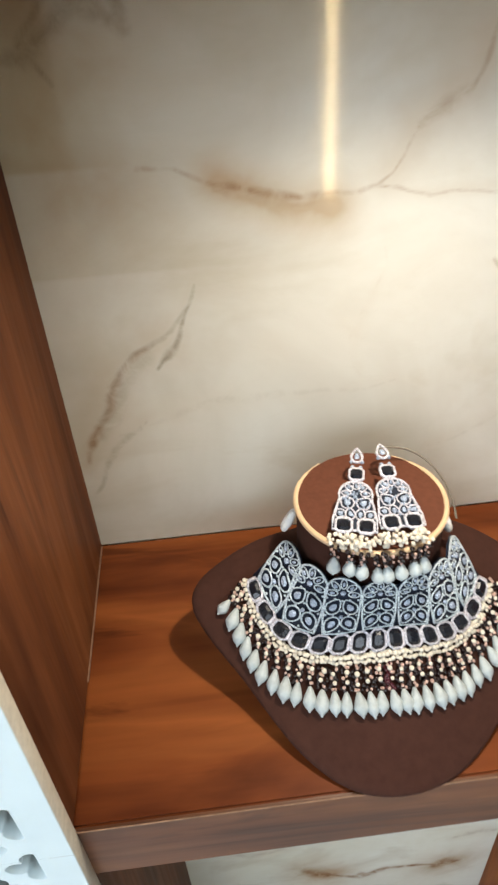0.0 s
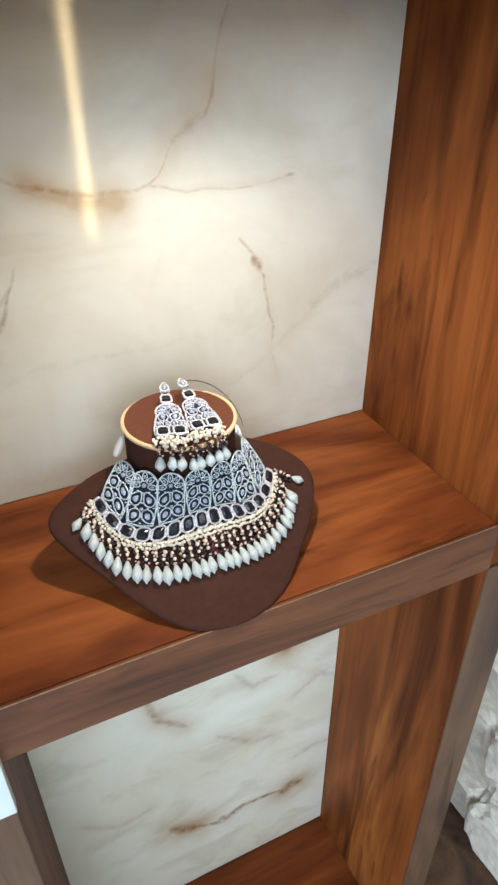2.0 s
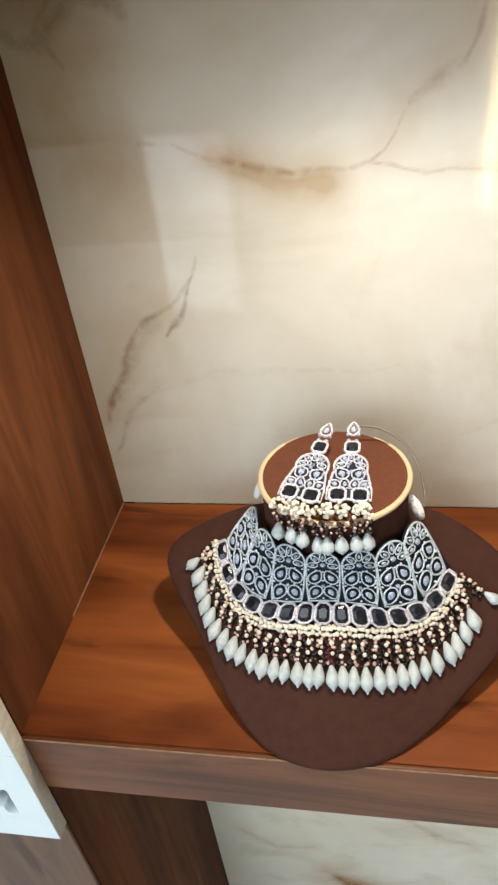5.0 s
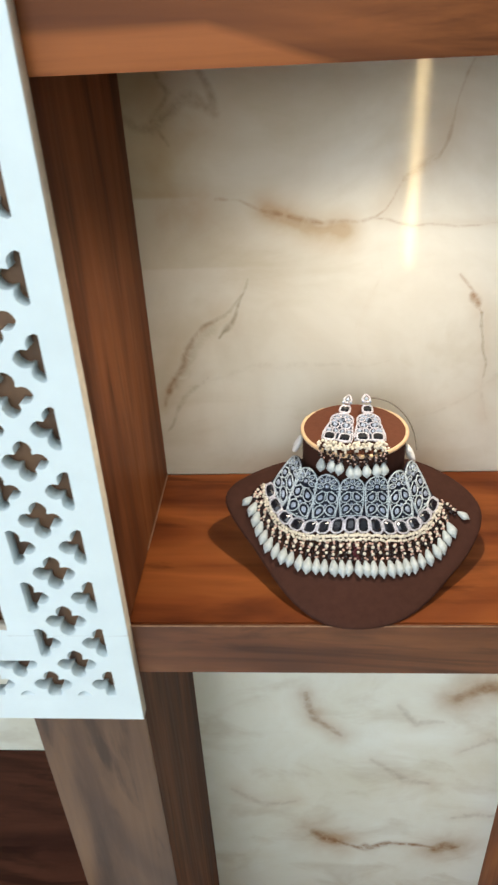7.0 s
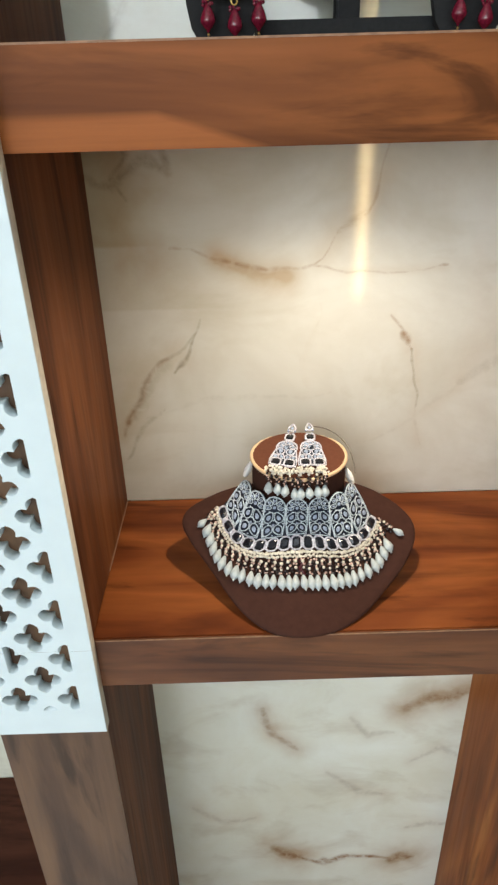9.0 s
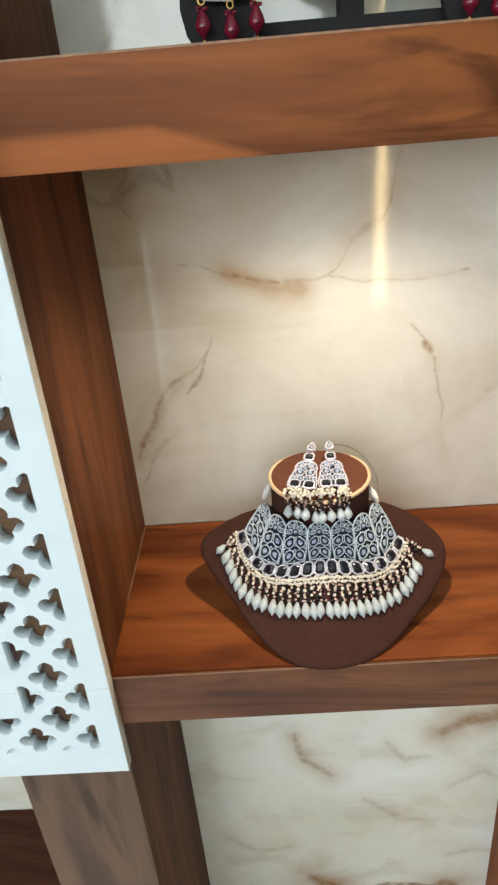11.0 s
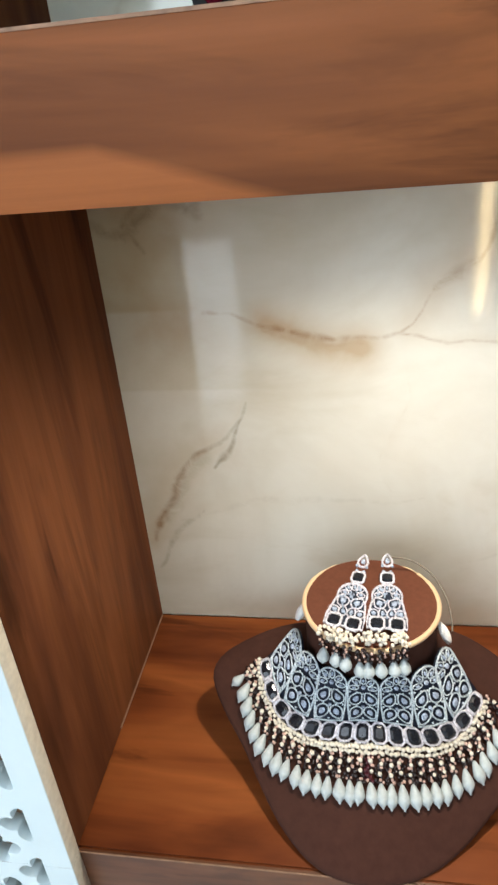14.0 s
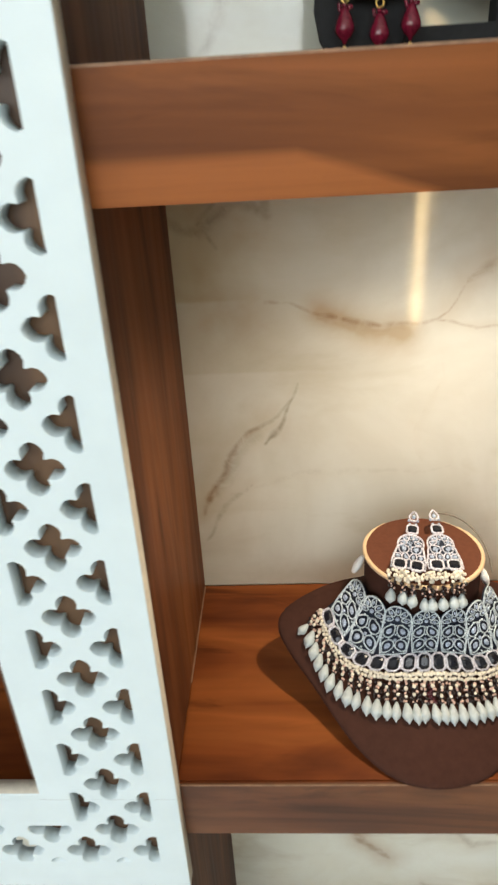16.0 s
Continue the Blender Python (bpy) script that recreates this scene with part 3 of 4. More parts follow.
def clip(points, axis, limit, keep_above):
    out = []
    for i, p in enumerate(points):
        q = points[(i + 1) % len(points)]
        inside, following = ((p[axis] >= limit) == keep_above), ((q[axis] >= limit) == keep_above)
        if inside:
            out.append(p)
        if inside != following:
            s = (limit - p[axis]) / (q[axis] - p[axis])
            out.append((p[0] + s * (q[0] - p[0]), p[1] + s * (q[1] - p[1])))
    return out


def area(points):
    return abs(sum(p[0] * q[1] - q[0] * p[1] for p, q in zip(points, points[1:] + points[:1]))) / 2


def screen_outlines():
    lines = [[(-0.72, 1.077), (0.0025, 1.077), (0.0025, 2.05), (-0.72, 2.05)], [(-0.608, 1.207), (-0.112, 1.207), (-0.112, 1.92), (-0.608, 1.92)]]
    for i in range(-21, 3):
        for j in range(-3, 29):
            if (i + j) % 2:
                continue
            cx, cz = COL + i * PITCH, ROW0 + j * PITCH
            hole = quatrefoil(cx, cz)
            if cz > 1.178 or cx > -0.095:
                if cx < -0.11 or cz > 1.98:
                    continue
                hole = clip(clip(hole, 0, STRIP_R, False), 1, LOW, True)
                if cz > 1.15 and hole:
                    hole = clip(hole, 0, STRIP_L, True)
            else:
                hole = clip(clip(hole, 1, LOW, True), 1, HIGH, False)
            if len(hole) > 2 and area(hole) > 1.2e-5:
                lines.append(hole)
    return lines


def screen_mesh():
    curve = bpy.data.curves.new("screen_outline", "CURVE")
    curve.dimensions, curve.fill_mode, curve.extrude, curve.bevel_depth = "2D", "BOTH", 0.0065, 0.0004
    curve.bevel_resolution = 0
    for line in screen_outlines():
        spline = curve.splines.new("POLY")
        spline.points.add(len(line) - 1)
        for p, (x, z) in zip(spline.points, line):
            p.co = (x, z, 0, 1)
        spline.use_cyclic_u = True
    temp = new("outline", curve)
    me = bpy.data.meshes.new_from_object(temp.evaluated_get(bpy.context.evaluated_depsgraph_get()))
    bpy.data.objects.remove(temp)
    me.transform(Matrix.Translation((0, FRONT - 0.0025 - 0.0069, 0)) @ Matrix.Rotation(radians(90), 4, "X"))
    return me


def screen_piece(name, source, cuts, parent):
    """The piece of the screen that lies within the cuts: axis, limit, side to keep."""
    bm = bmesh.new()
    bm.from_mesh(source)
    for axis, limit, side in cuts:
        no = [0, 0, 0]
        no[axis] = -side
        co = [0, 0, 0]
        co[axis] = limit + side * 0.0001
        bmesh.ops.bisect_plane(bm, geom=bm.verts[:] + bm.edges[:] + bm.faces[:], plane_co=co, plane_no=no, clear_outer=True)
    for f in bm.faces:
        c = f.calc_center_median()
        outer = c.x > 0.0015 or (c.x < -0.1105 and abs(c.z - 1.207) < 0.002)
        f.material_index = 1 if outer and abs(f.normal.y) < 0.5 else 0
    return part(name, bm, (white_paint, raw_board), parent)


screen = empty("lattice_screen", (0, 0, 0), "white painted pierced lattice screen with quatrefoil cut-outs", "screen")
whole = screen_mesh()
whole.materials.clear()
screen_piece("lower_rail", whole, [(2, 1.2, -1)], screen)
screen_piece("stile", whole, [(2, 1.2, 1), (0, -0.36, 1), (2, 1.93, -1)], screen)
screen_piece("stile", whole, [(2, 1.2, 1), (0, -0.36, -1), (2, 1.93, -1)], screen)
screen_piece("top_rail", whole, [(2, 1.93, 1)], screen)

# ---------------------------------------------------------------- the brown bust
CX, CY, NECK_R, NECK_TOP, NECK_LOW = 0.2245, -0.1210, 0.0525, 1.335, 1.285
OUT_DEG = [-180, -130, -115, -100, -90, -80, -70, -60, -45, -30, -15, 0, 15, 30, 45, 60, 70, 80, 90, 100, 115, 130, 180]
OUT_R = [0.0585, 0.0620, 0.0865, 0.1155, 0.1410, 0.1325, 0.1240, 0.1178, 0.1212, 0.1318, 0.1440, 0.1455, 0.1399, 0.1304, 0.1251, 0.1297, 0.1343, 0.1384, 0.1265, 0.1069, 0.0850, 0.0640, 0.0585]
OUT_Z = [1.2720, 1.2730, 1.2705, 1.2645, 1.2590, 1.2490, 1.2380, 1.2280, 1.2188, 1.2098, 1.2042, 1.2033, 1.2042, 1.2080, 1.2155, 1.2255, 1.2361, 1.2475, 1.2561, 1.2641, 1.2709, 1.2730, 1.2720]
FALL_S = [0, 0.03, 0.07, 0.19, 0.31, 0.42, 0.54, 0.66, 0.78, 0.9, 1]
FALL_G = [1, 0.88, 0.76, 0.59, 0.47, 0.36, 0.27, 0.195, 0.12, 0.05, 0]


def edge_at(theta):
    """The rim's distance from the neck's axis and its height, its corners rounded off."""
    around = [(theta + turn + 180) % 360 - 180 for turn in (-6, -3, 0, 3, 6)]
    return float(np.mean(np.interp(around, OUT_DEG, OUT_R))), float(np.mean(np.interp(around, OUT_DEG, OUT_Z)))


def bust_at(theta, r, lift=0.0):
    """A place on the bust: degrees from the front, to the right, and the distance from the neck's axis."""
    outer, low = edge_at(theta)
    s = min(max((r - NECK_R) / (outer - NECK_R), 0), 1)
    z = low + (NECK_LOW - low) * float(np.interp(s, FALL_S, FALL_G))
    a = radians(theta)
    return Vector((CX + r * math.sin(a), CY - r * math.cos(a), z + lift))


BASE = Vector((CX, CY, SHELF))
bust = empty("necklace_bust", BASE, "brown velvet necklace display bust standing on the shelf", "display bust")


def bust_shell():
    shell, n = Mesh(), 144
    rings = []
    for z, r in ((NECK_TOP, NECK_R - 0.001), (1.322, NECK_R), (1.305, NECK_R), (1.293, NECK_R)):
        rings.append([Vector((CX + r * math.sin(2 * math.pi * k / n), CY - r * math.cos(2 * math.pi * k / n), z)) for k in range(n)])
    steps = [0, 0.03, 0.07, 0.12, 0.19, 0.27, 0.36, 0.46, 0.56, 0.66, 0.76, 0.86, 0.94, 0.985, 1.0]
    for s in steps:
        ring = []
        for k in range(n):
            theta = 360 * k / n
            outer = edge_at(theta)[0]
            p = bust_at(theta, NECK_R + s * (outer - NECK_R))
            if s > 0.97:
                p.z -= 0.0006 if s < 1 else 0.0018
            ring.append(p)
        rings.append(ring)
    for inset, low in ((0.0, 0.0042), (0.004, 0.0048)):
        ring = []
        for k in range(n):
            theta = 360 * k / n
            outer, z = edge_at(theta)
            p = bust_at(theta, outer - inset)
            p.z = max(z - low, SHELF + 0.0002)
            ring.append(p)
        rings.append(ring)
    # hollow underside, up into the neck
    for s, drop in ((0.55, 0.006), (0.1, 0.007)):
        rings.append([bust_at(360 * k / n, NECK_R + s * (edge_at(360 * k / n)[0] - NECK_R), -drop) for k in range(n)])
    shell.verts = [v - BASE for ring in rings for v in ring]
    for i in range(len(rings) - 1):
        for k in range(n):
            j = (k + 1) % n
            shell.faces.append([i * n + k, (i + 1) * n + k, (i + 1) * n + j, i * n + j])
    return shell


bust_shell().make("body", velvet, bust)
top = Mesh()
top.slab(ring_points(NECK_R - 0.0002, NECK_R - 0.0002, 64), 0.0035, pose(0, 0, NECK_TOP - SHELF - 0.0035), 0.0012)
top.make("neck_top", velvet_top, bust, "reddish brown suede disc", False)
piping = Mesh()
for first, last, thick in ((-30, 30, 0.0021), (-33, -30, 0.0017), (30, 33, 0.0017), (-37, -33, 0.0011), (33, 37, 0.0011)):
    piping.tube([((NECK_R + 0.0004) * math.sin(radians(4 * k)), -(NECK_R + 0.0004) * math.cos(radians(4 * k))) for k in range(first, last + 1)], thick, 8, False, pose(0, 0, NECK_TOP - SHELF - 0.001))
piping.make("ring", brass, bust, "pale gold piping round the front of the neck")
foot = Mesh().slab([(-0.03, 0.0), (0.03, 0.0), (0.024, 0.075), (-0.024, 0.075)], 0.006, pose(0, 0.052, 0, 84, 0, 0))
foot.make("back_strut", velvet, bust, "", False)

# ---------------------------------------------------------------- the choker
TURN_N = -6.0
choker = empty("choker_necklace", BASE, "black and crystal choker with pearls and milky drops on the bust", "necklace")
INTO = Matrix.Translation(-BASE)


def motif(rims, gems, m, cx, cy, rx, ry, tip=0.0, turn=0.0, wire=0.0009):
    """One set stone: a pave rim with a cut crystal within."""
    local = m @ pose(cx, cy, 0.0022, 0, 0, turn)
    rims.tube(ring_points(rx, ry, 12, tip), 0.80 * wire, 5, True, local)
    gems.slab(ring_points(rx * 0.48, ry * 0.48, 9, tip), 0.0005, local, 0.0009)


def arch(w, h):
    """An upright plate with a round head; the foot's middle at the origin."""
    r = w / 2
    return [(-r * 0.86, 0), (r * 0.86, 0), (r * 0.97, 0.3 * h)] + [(r * math.cos(math.pi * k / 10), h - r + r * math.sin(math.pi * k / 10)) for k in range(11)] + [(-r * 0.97, 0.3 * h)]


def bend(mesh, to):
    """Carries every point of a flat piece on to a curved band."""
    mesh.verts = [to(v) for v in mesh.verts]
    return mesh


def panel_parts(to, w, h, parent):
    """A black arched plate with a fan of petals over two pairs of drops, bent to the collar."""
    flat = Matrix.Identity(4)
    outline = [p for a, b in zip(arch(w, h), arch(w, h)[1:] + arch(w, h)[:1]) for p in (a, ((a[0] + b[0]) / 2, (a[1] + b[1]) / 2))]
    ob = bend(Mesh().slab(outline, 0.0014, flat), to).make("panel", enamel, parent, "", False)
    rims, gems = Mesh(), Mesh()
    rims.tube([(0.96 * x, 0.985 * y) for x, y in outline], 0.00075, 5, True, pose(0, 0, 0.002))
    fan = h - 0.5 * w
    for k in range(5):
        a = radians(-6 + 48 * k)
        motif(rims, gems, flat, 0.29 * w * math.cos(a), fan + 0.29 * w * math.sin(a), 0.085 * w, 0.15 * w, 0.0, math.degrees(a) - 90, 0.00062)
    for side in (-1, 1):
        motif(rims, gems, flat, side * 0.225 * w, 0.475 * h, 0.190 * w, 0.130 * h, 0.5, side * 28, 0.00072)
        motif(rims, gems, flat, side * 0.215 * w, 0.185 * h, 0.185 * w, 0.130 * h, 0.4, side * -155, 0.00072)
    gems.slab(ring_points(0.08 * w, 0.08 * w, 6), 0.001, pose(0, fan, 0.0016), 0.0008)
    gems.slab(ring_points(0.06 * w, 0.06 * w, 6), 0.001, pose(0, 0.31 * h, 0.0016), 0.0008)
    for px, py in ((0, 0.05), (0, 0.60), (-0.40, 0.33), (0.40, 0.33), (-0.40, 0.04), (0.40, 0.04), (-0.41, 0.62), (0.41, 0.62), (0, 0.42), (0, 0.18), (-0.2, 0.33), (0.2, 0.33), (-0.20, 0.62), (0.20, 0.62)):
        rims.ball((px * w, py * h, 0.0022), 0.0008)
    tagged(bend(rims, to).make("pave_rim", pave_daylit, ob), kind="stuff")
    tagged(bend(gems, to).make("crystal_setting", crystal, ob, "", False), kind="stuff")


def set_stone(m, w, h, parent):
    """An octagonal black stone in a pave rim."""
    ob = Mesh().slab(octagon(w, h, 0.19 * w), 0.0022, m, 0.0016).make("black_stone", onyx, parent, "", False)
    Mesh().tube(octagon(w * 1.12, h * 1.1, 0.21 * w), 0.0013, 5, True, m @ pose(0, 0, 0.0016)).make("rim", silver, ob)




def spread(theta):
    """0 at the front, 1 at the sides, where the collar lies wider on the shoulders."""
    return math.sin(radians(theta)) ** 2


def collar(theta, v, lift):
    """The upright band of the choker: v runs from 0 at its foot on the cloth to 1 at its head by the neck."""
    a = radians(theta)
    out = Vector((math.sin(a), -math.cos(a), 0))
    wide = spread(theta)
    foot = bust_at(theta, 0.0610 + 0.0215 * wide, 0.0085 - 0.002 * wide)
    head = Vector((CX, CY, 1.3145 - 0.0065 * wide)) + (0.0572 - 0.0005 * wide) * out
    return INTO @ (foot.lerp(head, v) + lift * (out + Vector((0, 0, 0.35))).normalized())


PANEL_W, PANEL_H, PANEL_STEP = 0.0240, 0.0450, 23.2
backing = Mesh()
for k in range(57):
    theta = TURN_N - 84 + 3 * k
    crest = 0.90 - 0.06 * math.cos(2 * math.pi * (theta - TURN_N) / PANEL_STEP + math.pi)
    backing.verts += [collar(theta, v, lift) for v, lift in ((-0.2, -0.0004), (crest, -0.0004), (crest, -0.0014), (-0.2, -0.0014))]
    if k:
        q = 4 * k
        backing.faces += [[q - 4 + i, q - 4 + (i + 1) % 4, q + (i + 1) % 4, q + i] for i in range(4)]
backing.make("backing_band", enamel, choker, "black backing behind the panels", False)
for k in range(7):
    middle = TURN_N + PANEL_STEP * (k - 3)
    panel_parts(lambda v: collar(middle + v.x / PANEL_W * 0.97 * PANEL_STEP * (1 + 0.38 * spread(middle) * v.y / PANEL_H), v.y / PANEL_H, v.z), PANEL_W, PANEL_H, choker)


def stone_row(theta, y, lift):
    """The sloping band below the panels; y runs from its lower rim, -0.008, to its upper rim, 0.008."""
    wide, v = spread(theta), y / 0.0165 + 0.5
    low, high = bust_at(theta, 0.0708 + 0.0222 * wide, 0.0045), bust_at(theta, 0.0612 + 0.0217 * wide, 0.0075 - 0.002 * wide)
    a = radians(theta)
    return INTO @ (low.lerp(high, v) + lift * Vector((0.72 * math.sin(a), -0.72 * math.cos(a), 0.69)))


STONE_W, STONE_STEP = 0.0118, 10.7
for k in range(15):
    middle = TURN_N + STONE_STEP * (k - 7)
    stone = bend(Mesh().slab(octagon(0.68 * STONE_W, 0.0112, 0.0019), 0.0022, Matrix.Identity(4), 0.0016), lambda v: stone_row(middle + v.x / STONE_W * STONE_STEP, v.y, v.z))
    ob = stone.make("black_stone", onyx, choker, "", False)
    rim = bend(Mesh().tube(octagon(0.86 * STONE_W, 0.0142, 0.0026), 0.0011, 5, True, pose(0, 0, 0.0016)), lambda v: stone_row(middle + v.x / STONE_W * STONE_STEP, v.y, v.z))
    rim.make("rim", silver, ob)

rng = random.Random(4)
pearls = Mesh()
for row, (r, lift) in enumerate(((0.0714, 0.0035), (0.0744, 0.003), (0.0729, 0.0055))):
    count = (84, 86, 72)[row]
    for k in range(count):
        theta = TURN_N - 81 + 162 * (k + 0.5 * (row % 2)) / count + rng.uniform(-0.5, 0.5)
        pearls.ball(INTO @ bust_at(theta, r + 0.0222 * spread(theta) + rng.uniform(-0.0007, 0.0007), lift + rng.uniform(-0.0005, 0.0008)), rng.uniform(0.0015, 0.0020))
tagged(pearls.make("pearl_band", pearl_mat, choker, "band of small cream pearls"), kind="stuff")


def along(theta, r, lift):
    return INTO @ bust_at(theta, r, lift)


def drop_matrix(a, b, size):
    """Hangs the drop shape from a towards b."""
    d = (b - a).normalized()
    q = d.to_track_quat("-Z", "Y").to_matrix().to_4x4()
    return Matrix.Translation(a) @ q @ Matrix.Diagonal((size, size, size, 1))


def lie(theta, start, far, aside, lift, lean=0.55):
    """A place on the cloth, far from where a strand begins: strands lean to the front, as they hang down the slope."""
    a, b = radians(theta), radians(lean * theta)
    x = start * math.sin(a) + far * math.sin(b) + aside * math.cos(b)
    y = start * math.cos(a) + far * math.cos(b) - aside * math.sin(b)
    return INTO @ bust_at(math.degrees(math.atan2(x, y)), math.hypot(x, y), lift)


def strand(theta, start, length, parent, size=0.0178, lean=0.33):
    """Beads that lie on the cloth in a file and end in a milky drop."""
    dark, rose, cream = Mesh(), Mesh(), Mesh()
    for k in range(18):
        s = (k + rng.uniform(-0.4, 0.4)) / 17
        dark.ball(lie(theta, start, s * length, rng.uniform(-0.0036, 0.0036), rng.uniform(0.0024, 0.0042), lean), rng.uniform(0.0012, 0.0019))
    jog = rng.uniform(-0.10, 0.10)
    for s, r in ((0.34 + jog, 0.0019), (0.74 + jog, 0.0017)):
        cream.ball(lie(theta, start, s * length, rng.uniform(-0.0012, 0.0012), 0.0058, lean), r * rng.uniform(0.85, 1.1))
    for s in (0.1, 0.52 + jog, 0.97):
        for k in range(2):
            rose.ball(lie(theta, start, (s + rng.uniform(-0.08, 0.08)) * length, rng.uniform(-0.0022, 0.0022), 0.0052, lean), rng.uniform(0.0009, 0.0014))
    ob = tagged(dark.make("bead_strand", ruby_bead if -14 < theta < 34 and rng.random() < 0.3 else bead_mat, parent, "strand of tiny dark glass beads"), kind="stuff")
    tagged(cream.make("pearl_bead", pearl_mat, ob, "tiny cream pearls"), kind="stuff")
    tagged(rose.make("spacer_bead", rose_gold, ob, "tiny rose gold beads"), kind="stuff")
    a, b = lie(theta, start, length + 0.0005, 0, 0.0045, lean), lie(theta, start, length + 0.014, rng.uniform(-0.0022, 0.0022), 0.0042, lean)
    plump = rng.uniform(0.94, 1.10)
    Mesh().add(DROP, drop_matrix(a, b, size * rng.uniform(0.93, 1.07)) @ Matrix.Diagonal((plump, plump, 1, 1))).make("drop", drop_mat, ob, "milky white teardrop bead")


for k in range(29):
    theta = TURN_N - 77 + 153 * k / 28
    wide = spread(theta)
    strand(theta, 0.0768 + 0.0215 * wide, 0.0130 - 0.003 * wide, choker)
strand(TURN_N - 80, 0.096, 0.0135, choker, 0.0150, 0.60)
strand(TURN_N + 81, 0.093, 0.0175, choker, 0.0150, 0.85)
for side, theta in ((-1, -103), (1, 90)):
    a = radians(theta)
    out = Vector((math.sin(a), -math.cos(a), 0))
    high = 1.3190 if side < 0 else 1.3130
    head, tail = Vector((CX, CY, high)) + 0.0550 * out - BASE, Vector((CX, CY, high - 0.018)) + 0.0625 * out - BASE
    wrap = Mesh()
    turn = (tail - head).to_track_quat("Z", "Y").to_matrix().to_4x4()
    for k in range(15):
        s = k / 14
        puff = 0.0011 + 0.0027 * math.sin(math.pi * min(1.0, 0.06 + 0.80 * s)) + rng.uniform(-0.0002, 0.0002)
        wrap.tube(ring_points(puff, 0.8 * puff, 12), 0.0009, 6, True, Matrix.Translation(head.lerp(tail, s)) @ turn @ pose(0, 0, 0, rng.uniform(-8, 8), rng.uniform(-8, 8), 0))
    wrap.ball(head.lerp(tail, 0.5), 0.0022, turn @ Matrix.Diagonal((1, 1, 3.6, 1)))
    wrap.make("thread_tassel", thread_mat, choker, "white wrapped thread end")
cord = Mesh()
path = []
for k in range(17):
    s = k / 16
    a = radians(84 + 74 * s)
    rise = 1.312 + 0.040 * s + 0.010 * math.sin(math.pi * s)
    path.append(Vector((CX, CY, rise)) + (0.064 - 0.028 * s ** 1.8) * Vector((math.sin(a), -math.cos(a), 0)) - BASE)
for p, q in zip(path, path[1:]):
    m = (q - p).to_track_quat("Z", "Y").to_matrix().to_4x4()
    m.translation = p
    L = (q - p).length
    cord.add(([(0.0008 * math.cos(i * 1.257), 0.0008 * math.sin(i * 1.257), z) for z in (0, L) for i in range(5)], [[i, (i + 1) % 5, 5 + (i + 1) % 5, 5 + i] for i in range(5)]), m)
cord.make("cord", cord_mat, choker, "thin dark tying cord")

# ---------------------------------------------------------------- the two earrings on the bust's top


